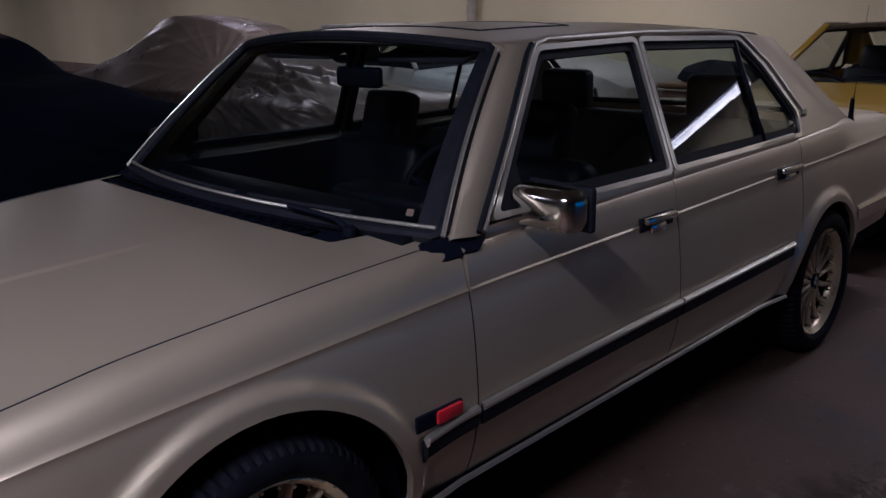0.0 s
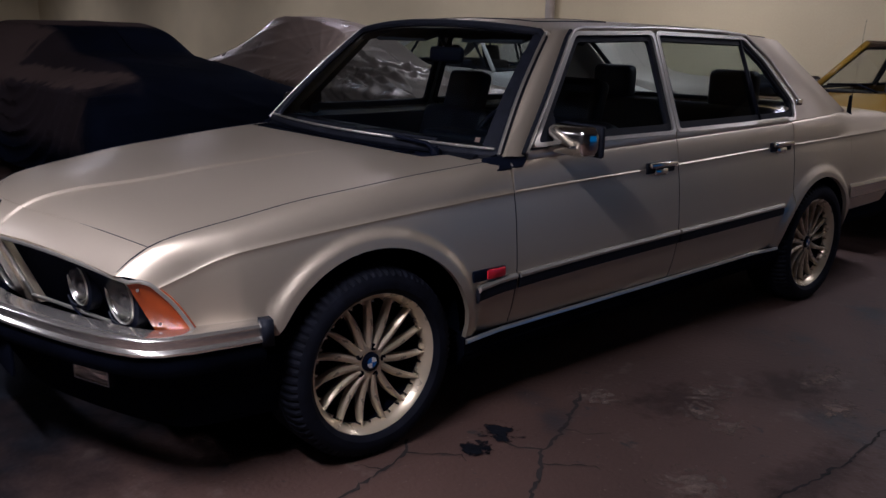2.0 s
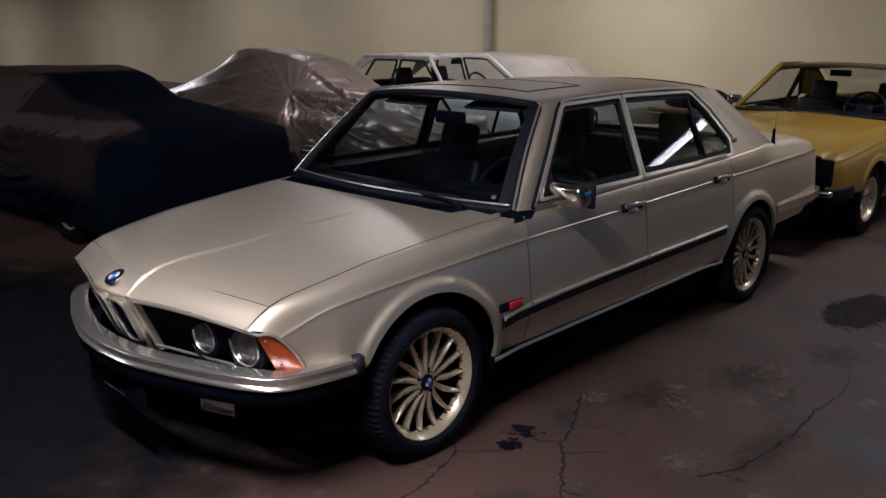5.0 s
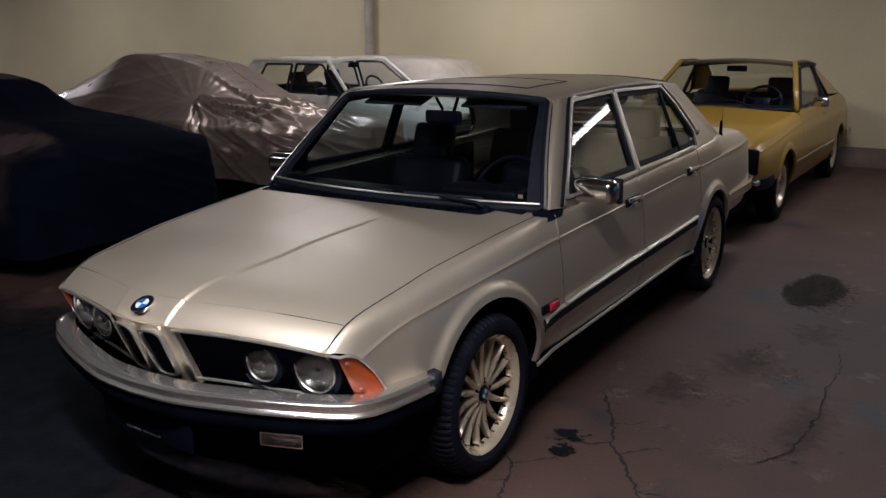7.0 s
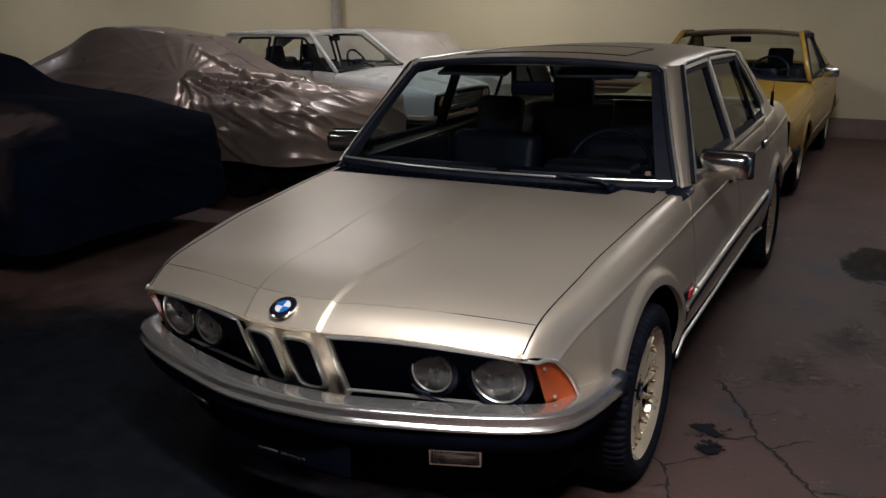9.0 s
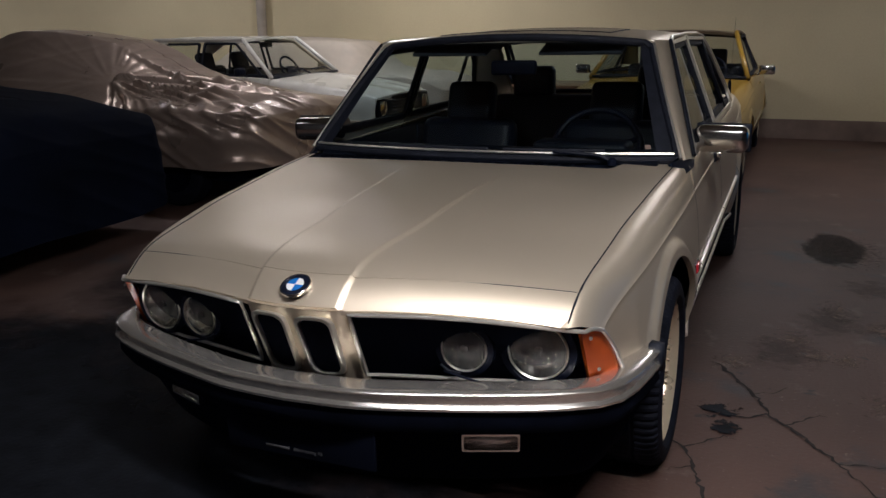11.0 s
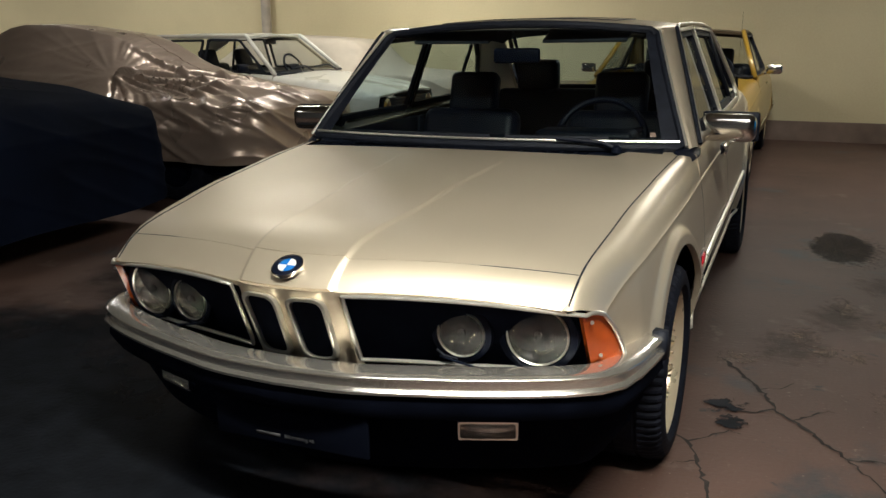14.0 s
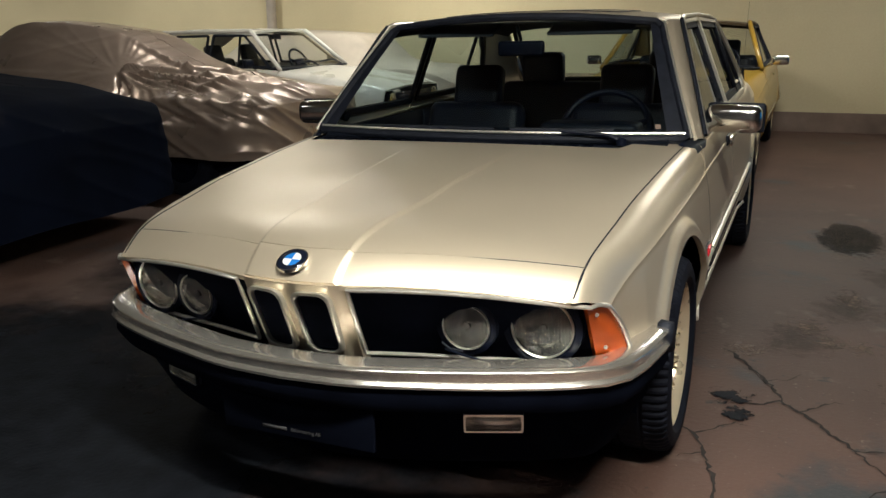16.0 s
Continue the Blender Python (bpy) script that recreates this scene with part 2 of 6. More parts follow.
def painted_light_cloth(name, first, second):
    """Dark cover cloth; light on its near side, crest and roof is painted in, above a dark gathered hem."""
    m = mat(name, first, 0.8, 0, 0, 0.3, 2.5, 0.0006, 160.0, spec=0.05)
    nt = m.node_tree
    b = nt.nodes["Principled BSDF"]
    src = b.inputs["Base Color"].links[0].from_socket
    co = nt.nodes.new("ShaderNodeTexCoord")
    xyz = nt.nodes.new("ShaderNodeSeparateXYZ")
    nt.links.new(co.outputs["Object"], xyz.inputs[0])
    n = nt.nodes.new("ShaderNodeTexNoise")
    n.inputs["Scale"].default_value, n.inputs["Detail"].default_value = 3.5, 4
    mp = nt.nodes.new("ShaderNodeMapping")
    mp.inputs["Scale"].default_value = (2.2, 1.0, 0.8)
    mp.inputs["Rotation"].default_value = (0, 0.7, 0)
    nt.links.new(co.outputs["Object"], mp.inputs["Vector"])
    nt.links.new(mp.outputs["Vector"], n.inputs["Vector"])

    def edge(axis, wobble, a, z):
        w = nt.nodes.new("ShaderNodeMath")
        w.operation = "MULTIPLY_ADD"
        w.inputs[1].default_value = wobble
        nt.links.new(n.outputs["Fac"], w.inputs[0])
        nt.links.new(xyz.outputs[axis], w.inputs[2])
        r = nt.nodes.new("ShaderNodeMapRange")
        r.interpolation_type = "SMOOTHSTEP"
        r.inputs["From Min"].default_value, r.inputs["From Max"].default_value = a, z
        nt.links.new(w.outputs[0], r.inputs["Value"])
        return r.outputs["Result"]

    def product(*socks):
        got = socks[0]
        for other in socks[1:]:
            k = nt.nodes.new("ShaderNodeMath")
            k.operation = "MULTIPLY"
            nt.links.new(got, k.inputs[0])
            nt.links.new(other, k.inputs[1])
            got = k.outputs[0]
        return got

    # masks of where the cloth catches light: cabin side, crest, roof edge, swags
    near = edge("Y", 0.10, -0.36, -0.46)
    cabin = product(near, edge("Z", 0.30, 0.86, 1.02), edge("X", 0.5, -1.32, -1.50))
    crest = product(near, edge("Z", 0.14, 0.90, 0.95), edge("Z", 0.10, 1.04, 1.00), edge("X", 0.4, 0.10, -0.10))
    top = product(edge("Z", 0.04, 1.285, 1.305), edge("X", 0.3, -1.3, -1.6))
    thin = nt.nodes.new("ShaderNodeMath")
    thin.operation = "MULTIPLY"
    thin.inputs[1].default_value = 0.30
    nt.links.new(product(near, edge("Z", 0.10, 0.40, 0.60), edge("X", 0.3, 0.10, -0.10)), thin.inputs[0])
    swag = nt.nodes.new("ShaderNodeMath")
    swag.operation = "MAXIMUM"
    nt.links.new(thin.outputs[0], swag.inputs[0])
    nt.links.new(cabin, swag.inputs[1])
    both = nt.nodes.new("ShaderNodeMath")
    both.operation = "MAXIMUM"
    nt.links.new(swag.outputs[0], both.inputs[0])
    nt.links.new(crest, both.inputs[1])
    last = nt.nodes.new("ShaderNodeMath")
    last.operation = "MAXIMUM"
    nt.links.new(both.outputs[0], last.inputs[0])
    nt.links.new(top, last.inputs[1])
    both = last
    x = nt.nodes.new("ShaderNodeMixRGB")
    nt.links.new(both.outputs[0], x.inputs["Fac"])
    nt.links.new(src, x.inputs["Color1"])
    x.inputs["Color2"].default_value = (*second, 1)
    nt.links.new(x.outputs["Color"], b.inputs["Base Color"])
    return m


# the grey-brown is painted light on the one dark cover
COVER_CLOTH = painted_light_cloth("navy_cover_cloth_painted_light", (0.0032, 0.0052, 0.0135), (0.105, 0.075, 0.066))


def stain_or_shade_mat(name, color, rough, ragged=1.5, cut=0.30, soft=0.16, scale=3.0, most=1.0):
    """A thin stain or painted shade whose outline is broken up by noise and fades out towards its rim."""
    m = mat(name, color, rough, 0, 0, 0.4, 9.0, 0.002, 55.0)
    nt = m.node_tree
    b, o = nt.nodes["Principled BSDF"], nt.nodes["Material Output"]
    co = nt.nodes.new("ShaderNodeTexCoord")
    gr = nt.nodes.new("ShaderNodeTexGradient")
    gr.gradient_type = "SPHERICAL"
    nt.links.new(co.outputs["UV"], gr.inputs["Vector"])
    n = nt.nodes.new("ShaderNodeTexNoise")
    n.inputs["Scale"].default_value, n.inputs["Detail"].default_value, n.inputs["Roughness"].default_value = scale, 7, 0.68
    geo = nt.nodes.new("ShaderNodeNewGeometry")
    nt.links.new(geo.outputs["Position"], n.inputs["Vector"])

    def op(kind, a, v):
        x = nt.nodes.new("ShaderNodeMath")
        x.operation = kind
        nt.links.new(a, x.inputs[0])
        if isinstance(v, float):
            x.inputs[1].default_value = v
        else:
            nt.links.new(v, x.inputs[1])
        return x.outputs[0]

    s = op("ADD", op("MULTIPLY", op("SUBTRACT", n.outputs["Fac"], 0.5), ragged), gr.outputs["Fac"])
    r = nt.nodes.new("ShaderNodeMapRange")
    r.inputs["From Min"].default_value, r.inputs["From Max"].default_value = cut, cut + soft
    r.inputs["To Max"].default_value = most
    nt.links.new(s, r.inputs["Value"])
    fade = nt.nodes.new("ShaderNodeMapRange")
    fade.inputs["From Max"].default_value = 0.25
    nt.links.new(gr.outputs["Fac"], fade.inputs["Value"])
    t = nt.nodes.new("ShaderNodeBsdfTransparent")
    x = nt.nodes.new("ShaderNodeMixShader")
    nt.links.new(op("MULTIPLY", r.outputs["Result"], fade.outputs["Result"]), x.inputs["Fac"])
    nt.links.new(t.outputs["BSDF"], x.inputs[1])
    nt.links.new(b.outputs["BSDF"], x.inputs[2])
    nt.links.new(x.outputs["Shader"], o.inputs["Surface"])
    return m


DAMP = stain_or_shade_mat("damp_stain", (0.013, 0.014, 0.019), 0.5, 2.0, 0.32, 0.45, 13.0, 0.28)
PUDDLE = stain_or_shade_mat("dark_damp_patch", (0.016, 0.013, 0.014), 0.5, 0.9, 0.24, 0.16, 9.0, 0.66)
SCUFF = stain_or_shade_mat("pale_dusty_scuff", (0.19, 0.140, 0.110), 0.9, 2.9, 0.52, 0.45, 30.0, 0.7)
# near-black film: floor shade put into colour, no oil
FLOOR_SHADE = stain_or_shade_mat("painted_floor_shade", (0.007, 0.008, 0.011), 0.7, 0.9, 0.16, 0.36, 1.3, 0.97)

OIL = stain_or_shade_mat("black_oil_stain", (0.007, 0.008, 0.012), 0.6, 2.6, 0.42, 0.14, 22.0)
for m in (DAMP, PUDDLE, FLOOR_SHADE, OIL):
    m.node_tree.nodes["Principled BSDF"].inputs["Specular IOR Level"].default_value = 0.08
FLOOR = floor_mat()


# ---- building helpers ----
def mesh_of(name, bm, material, smooth=True, angle=35):
    bmesh.ops.recalc_face_normals(bm, faces=bm.faces)
    me = bpy.data.meshes.new(name)
    for e in bm.edges:
        if len(e.link_faces) == 2 and e.calc_face_angle(0) > radians(angle):
            e.smooth = False
    bm.to_mesh(me)
    bm.free()
    if smooth:
        for p in me.polygons:
            p.use_smooth = True
    me.materials.append(material)
    return me


def part(name, bm, material, parent, label="", smooth=True, angle=35):
    """Links a bmesh as one mesh object under a thing or a part, in the thing's own space."""
    ob = new(name, mesh_of(name, bm, material, smooth, angle))
    ob.parent = parent
    if label:
        ob["label"] = label
    return ob


def share(name, me, parent, m=None):
    ob = new(name, me)
    ob.parent = parent
    if m is not None:
        ob.matrix_basis = m
    return ob


def thing(name, label, category, m=None, group=""):
    ob = new(name)
    if m is not None:
        ob.matrix_basis = m
    return tagged(ob, label, category, group)


def solid(name, bm, material, label, category, kind="", group="", smooth=True, angle=35):
    return tagged(new(name, mesh_of(name, bm, material, smooth, angle)), label, category, group, kind)


def curve(*pts):
    """A smooth monotone interpolation through (x, y) pairs."""
    xs, ys = np.array([p[0] for p in pts], float), np.array([p[1] for p in pts], float)
    h, d = np.diff(xs), np.diff(ys) / np.diff(xs)
    m = np.zeros(len(xs))
    m[0], m[-1] = d[0], d[-1]
    for i in range(1, len(xs) - 1):
        if d[i - 1] * d[i] > 0:
            w1, w2 = 2 * h[i] + h[i - 1], h[i] + 2 * h[i - 1]
            m[i] = (w1 + w2) / (w1 / d[i - 1] + w2 / d[i])

    def f(x):
        x = min(max(x, xs[0]), xs[-1])
        i = min(int(np.searchsorted(xs, x, "right")) - 1, len(xs) - 2)
        t = (x - xs[i]) / h[i]
        return float((1 + 2 * t) * (1 - t) ** 2 * ys[i] + t * (1 - t) ** 2 * h[i] * m[i] + t * t * (3 - 2 * t) * ys[i + 1] + t * t * (t - 1) * h[i] * m[i + 1])

    return f


def step(a, b, x):
    t = min(max((x - a) / (b - a), 0), 1)
    return t * t * (3 - 2 * t)


def sheet(rows, closed=False, bm=None):
    """A grid of faces over rows of points."""
    bm = bm or bmesh.new()
    vs = [[bm.verts.new(p) for p in r] for r in rows]
    n = len(vs[0])
    for a, b in zip(vs, vs[1:]):
        for j in range(n if closed else n - 1):
            k = (j + 1) % n
            q = [a[j], a[k], b[k], b[j]]
            if len({tuple(round(c, 6) for c in v.co) for v in q}) >= 3:
                bm.faces.new(q)
    return bm


def weld(bm, d=0.0002):
    bmesh.ops.remove_doubles(bm, verts=bm.verts, dist=d)
    return bm


def flange(bm, depth, inward):
    """Turns the open border of a panel inwards by depth, so that it reads as sheet metal with thickness."""
    bm.normal_update()
    edges = [e for e in bm.edges if e.is_boundary]
    made = bmesh.ops.extrude_edge_only(bm, edges=edges)
    for v in (g for g in made["geom"] if isinstance(g, bmesh.types.BMVert)):
        v.co += Vector(inward) * depth
    return bm


def mirrored(bm):
    c = bm.copy()
    for v in c.verts:
        v.co.x = -v.co.x
    bmesh.ops.reverse_faces(c, faces=c.faces)
    return c


def both(name, bm, material, parent, label="", **kw):
    c = mirrored(bm)
    a = part(name, bm, material, parent, label, **kw)
    b = part(name, c, material, parent, label, **kw)
    return a, b


def box(size, centre=(0, 0, 0), bevel=0.0, segs=2, turn=None, bm=None):
    bm2 = bmesh.new()
    bmesh.ops.create_cube(bm2, size=1)
    for v in bm2.verts:
        v.co = Vector([v.co[i] * size[i] for i in range(3)])
    if bevel:
        bmesh.ops.bevel(bm2, geom=bm2.edges[:], offset=bevel, segments=segs, affect="EDGES", profile=0.5)
    m = Matrix.Translation(centre) @ (turn or Matrix())
    bmesh.ops.transform(bm2, matrix=m, verts=bm2.verts)
    return join(bm, bm2)


def join(a, b):
    if a is None:
        return b
    tmp = bpy.data.meshes.new("tmp")
    b.to_mesh(tmp)
    b.free()
    a.from_mesh(tmp)
    bpy.data.meshes.remove(tmp)
    return a


def ring(points, radius, n=8, closed=False, squash=1.0, bm=None):
    """A tube along a path of points."""
    pts = [Vector(p) for p in points]
    rows, up0 = [], Vector((0, 0, 1))
    for i, p in enumerate(pts):
        a = pts[i - 1] if (i or closed) else p
        b = pts[(i + 1) % len(pts)] if (i < len(pts) - 1 or closed) else p
        d = (b - a).normalized()
        up = up0 if abs(d.z) < 0.95 else Vector((0, 1, 0))
        s = d.cross(up).normalized()
        u = s.cross(d).normalized()
        r = radius(i / (len(pts) - 1)) if callable(radius) else radius
        rows.append([p + r * (math.cos(t) * s * squash + math.sin(t) * u) for t in (2 * math.pi * k / n for k in range(n))])
    if closed:
        rows.append(rows[0])
    bm2 = sheet(rows, closed=True)
    if not closed:
        for r in (rows[0], rows[-1]):
            vs = [min(bm2.verts, key=lambda v, q=q: (v.co - q).length_squared) for q in r]
            try:
                bm2.faces.new(vs)
            except ValueError:
                pass
    weld(bm2)
    return join(bm, bm2)


def sweep(path, profile, bm=None, cap=True):
    """A profile of (outward, height) pairs swept along a level path of (x, y) or (x, y, z); outward is to the path's right."""
    pts = [Vector((p[0], p[1], p[2] if len(p) > 2 else 0)) for p in path]
    rows = []
    for i, p in enumerate(pts):
        a, b = pts[max(i - 1, 0)], pts[min(i + 1, len(pts) - 1)]
        d = (b - a)
        d.z = 0
        d.normalize()
        o = Vector((d.y, -d.x, 0))
        rows.append([p + o * q[0] + Vector((0, 0, q[1])) for q in profile])
    bm2 = sheet(rows, closed=True)
    if cap:
        bm2.verts.ensure_lookup_table()
        n = len(profile)
        for k in (0, len(rows) - 1):
            try:
                bm2.faces.new([bm2.verts[k * n + j] for j in range(n)])
            except ValueError:
                pass
    weld(bm2, 0.00005)
    return join(bm, bm2)


def lathe(profile, n=48, axis="x", groove=None, bm=None):
    """A turned form: profile of (along, radius) pairs round an axis."""
    rows = []
    for k in range(n):
        t = 2 * math.pi * k / n
        r2 = []
        for j, (a, r) in enumerate(profile):
            if groove and j in groove and k % groove[j][0] < groove[j][1]:
                r = r - groove[j][2]
            c, s = r * math.cos(t), r * math.sin(t)
            r2.append({"x": (a, c, s), "y": (c, a, s), "z": (c, s, a)}[axis])
        rows.append(r2)
    rows.append(rows[0])
    return join(bm, weld(sheet(rows), 0.00005))


def rounded(poly, r, n=5):
    """A polygon of 2D points with its corners rounded."""
    out = []
    for i, p in enumerate(poly):
        a, p, b = Vector(poly[i - 1]), Vector(p), Vector(poly[(i + 1) % len(poly)])
        rr = min(r, (a - p).length * 0.45, (b - p).length * 0.45)
        s, e = p + (a - p).normalized() * rr, p + (b - p).normalized() * rr
        for k in range(n + 1):
            t = k / n
            out.append(tuple((1 - t) ** 2 * s + 2 * t * (1 - t) * p + t * t * e))
    return out


def shrink(poly, d):
    """A polygon moved inwards by d (corner by corner; counter-clockwise or clockwise)."""
    area = sum(poly[i - 1][0] * poly[i][1] - poly[i][0] * poly[i - 1][1] for i in range(len(poly)))
    s, out = (1 if area > 0 else -1), []
    for i in range(len(poly)):
        a, p, b = Vector(poly[i - 1]), Vector(poly[i]), Vector(poly[(i + 1) % len(poly)])
        u, v = (p - a).normalized(), (b - p).normalized()
        n1, n2 = Vector((-u.y, u.x)) * s, Vector((-v.y, v.x)) * s
        m = (n1 + n2)
        m = m.normalized() / max(0.35, math.cos(n1.angle(n2, 0) / 2)) if m.length > 1e-6 else n1
        out.append(tuple(p + m * d))
    return out


def frame_of(poly, width, place, depth, out, r=0.03):
    """A flat frame with thickness: between a rounded polygon and the same moved inwards; place maps 2D to 3D."""
    a = rounded(poly, r)
    b = rounded(shrink(poly, width), max(r - width * 0.4, 0.008))
    o = Vector(out) * depth
    A, B = [Vector(place(*p)) for p in a], [Vector(place(*p)) for p in b]
    rows = [[p - o * 0.5 for p in A], [p + o * 0.5 for p in A], [p + o * 0.5 for p in B], [p - o * 0.5 for p in B]]
    rows.append(rows[0])
    return weld(sheet(rows, closed=True), 0.00005)


def pane(poly, place, r=0.03):
    bm = bmesh.new()
    vs = [bm.verts.new(place(*p)) for p in rounded(poly, r)]
    bm.faces.new(vs)
    return bm


# ---- car building ----
class Body:
    """The side shape of a car: front axle at y = 0, nose towards -y, its left side at +x."""

    def __init__(self, wheelbase, arch_f, arch_r, hub, half, crease, zc, width, sill, nose_z, tail_z, flare=0.016, tip=0.0):
        self.tip = tip
        self.wb, self.ra, self.rb, self.hub, self.half, self.crease = wheelbase, arch_f, arch_r, hub, half, crease
        self.zc, self.width, self.sill, self.nose_z, self.tail_z, self.flare = zc, width, sill, nose_z, tail_z, flare
        self.form = curve((0, 0.925), (0.12, 0.958), (0.3, 0.988), (0.48, 1.0), (0.7, 0.992), (0.9, 0.978), (1, crease / half))

    def bottom(self, y):
        for c, r in ((0, self.ra), (self.wb, self.rb)):
            if abs(y - c) <= r + 1e-9:
                z = self.hub + math.sqrt(max(r * r - (y - c) ** 2, 0))
                return max(z, self.nose_z) if y < 0 else z
        if y < -self.ra:
            return self.nose_z
        return self.tail_z if y > self.wb + self.rb else self.sill(y)

    def x(self, y, z):
        zc = self.zc(y)
        q = min(max((z - 0.27) / (zc - 0.27), 0), 1)
        v = self.form(q) * self.half * self.width(y) * (1 + self.tip * (1 - step(-0.72, -0.3, y)) * step(0.7, 1, q))
        for c, r in ((0, self.ra), (self.wb, self.rb)):
            d = math.hypot(y - c, z - self.hub) - r
            v += self.flare * (1 - step(0.028, 0.062, d)) if z > self.hub - 0.06 else 0
        return v

    def stations(self, a, b, n):
        ys = list(np.linspace(a, b, n))
        for c, r in ((0, self.ra), (self.wb, self.rb)):
            ys += [c + r * math.cos(math.pi * k / 22) for k in range(23)] + [c - r - 2e-4, c + r + 2e-4] + [c + s * (r + d) for s in (-1, 1) for d in (0.015, 0.03, 0.045, 0.06)]
        ys = sorted(y for y in ys if a - 1e-6 <= y <= b + 1e-6)
        return [y for i, y in enumerate(ys) if i == 0 or y - ys[i - 1] > 1e-4]

    def panel(self, a, b, top, n=20, lean=0.0, low=None):
        """One skin panel from its top edge down to the sill or the wheel arch."""
        rows = []
        for y in self.stations(a, b, n):
            x0, z0 = top(y)
            zc = min(self.zc(y), z0 - 0.02)
            xc = self.x(y, zc)
            cx, cz = x0 + 0.70 * (xc - x0), z0 + 0.002
            row = []
            for k in range(9):
                t = k / 9
                row.append((x0 * (1 - t) ** 2 + 2 * t * (1 - t) * cx + t * t * xc, z0 * (1 - t) ** 2 + 2 * t * (1 - t) * cz + t * t * zc))
            zb = max(self.bottom(y), low(y) if low else 0)
            row.append((xc - 0.0015, zc + 0.006))
            row.append((xc + 0.0030, zc + 0.001))
            row.append((xc + 0.0025, zc - 0.003))
            for k in range(1, 17):
                z = zc - 0.009 + (zb - zc + 0.009) * ((k - 1) / 15)
                row.append((self.x(y, z), z))
            fade = 1 - min(max((y - a) / 0.30, 0), 1)
            rows.append([(px, y + 0.19 * (max(0, z0 - pz) / 0.19) ** 0.45 * lean * fade, pz) for px, pz in row])
        return flange(sheet(rows), 0.02, (-1, 0, 0))

    def strip(self, a, b, zf, profile, n=18):
        """A moulding along the side at height zf(y); profile in (outward, height)."""
        path = [(self.x(y, zf(y)), y, zf(y)) for y in np.linspace(a, b, n)]
        return sweep(path, profile)


def alloy_wheel(parent, m, spokes=15, R=0.312, rim=0.233, w=0.115):
    """A many-spoked two-piece alloy wheel with its tyre. The outer face looks along +x from the wheel's middle."""
    barrel = lathe([(w * 0.45, rim - 0.020), (w * 0.72, rim - 0.016), (w * 0.78, rim - 0.004), (w * 0.86, rim + 0.002), (w * 0.88, rim - 0.003), (w * 0.82, rim - 0.010), (w * 0.70, rim - 0.019), (w * 0.62, rim - 0.024), (w * 0.45, rim - 0.026)], 72)
    wheel = part("wheel", barrel, ALLOY, parent, "silver multi-spoke alloy wheel")
    wheel.matrix_basis = m
    prof = [(-w, rim - 0.01), (-w * 1.02, rim + 0.03), (-w * 0.9, R - 0.008), (-w * 0.6, R), (-w * 0.36, R + 0.001), (-w * 0.33, R - 0.006), (-w * 0.27, R - 0.006), (-w * 0.24, R + 0.001), (0, R + 0.002), (w * 0.24, R + 0.001), (w * 0.27, R - 0.006), (w * 0.33, R - 0.006), (w * 0.36, R + 0.001), (w * 0.66, R), (w * 0.86, R - 0.008), (w * 0.955, R - 0.02), (w * 1.0, R - 0.034), (w * 1.03, rim + 0.034), (w * 1.01, rim + 0.015), (w * 0.9, rim + 0.001), (w * 0.8, rim - 0.008)]
    part("tyre", lathe(prof, 216, groove={13: (3, 1, 0.010), 14: (3, 1, 0.009), 15: (3, 1, 0.004), 3: (3, 1, 0.007), 8: (4, 1, 0.004)}), TYRE, wheel, "black tyre with blocked tread", angle=28)
    # barrel's inside coloured near-black for the shade seen through the spokes
    part("inner_barrel", lathe([(-w * 0.8, rim - 0.02), (w * 0.44, rim - 0.020), (w * 0.44, rim - 0.030), (-w * 0.8, rim - 0.034)], 48), DARK, wheel, "inside of the rim, coloured dark as shade behind the spokes")
    # spoke: a curved, tapering bar with a raised ridge
    rows = []
    for k in range(9):
        t = k / 8
        r = 0.046 + t * (rim - 0.068)
        bend = 0.010 * math.sin(math.pi * t * 0.9) + 0.003 * t
        hw = 0.0092 - 0.0034 * t + 0.0042 * math.sin(math.pi * t**0.8)
        face = w * (0.60 - 0.16 * t + 0.20 * t * t)
        rows.append([(face - 0.026, bend - hw, r), (face - 0.004, bend - hw, r), (face + 0.004, bend - hw * 0.35, r), (face + 0.004, bend + hw * 0.35, r), (face - 0.004, bend + hw, r), (face - 0.026, bend + hw, r)])
    sp = mesh_of("spoke", weld(sheet(rows, closed=True)), ALLOY, True, 30)
    for k in range(spokes):
        share("spoke", sp, wheel, pose(0, 0, 0, 360 / spokes * k, 0, 0))
    hub = lathe([(w * 0.2, 0.064), (w * 0.50, 0.063), (w * 0.59, 0.056), (w * 0.61, 0.036), (w * 0.56, 0.033), (w * 0.56, 0)], 40)
    part("hub", hub, ALLOY, wheel)
    cap = part("hub_cap", lathe([(w * 0.54, 0.032), (w * 0.63, 0.031), (w * 0.66, 0.026), (w * 0.665, 0)], 32), PLASTIC, wheel, "black centre cap with blue and white roundel")
    for k in range(4):
        bm = bmesh.new()
        c = bm.verts.new((w * 0.672, 0, 0))
        arc = [bm.verts.new((w * 0.67, 0.018 * math.cos(a), 0.018 * math.sin(a))) for a in (math.pi / 2 * (k + j / 6) for j in range(7))]
        for a, b in zip(arc, arc[1:]):
            bm.faces.new((c, a, b))
        q = mesh_of("roundel_quarter", bm, BLUE if k % 2 else WHITE, False)
        share("roundel_quarter", q, wheel)
    bolt = mesh_of("wheel_bolt", lathe([(w * 0.50, 0.0115), (w * 0.605, 0.0115), (w * 0.617, 0.009), (w * 0.600, 0)], 12), DARK, True)
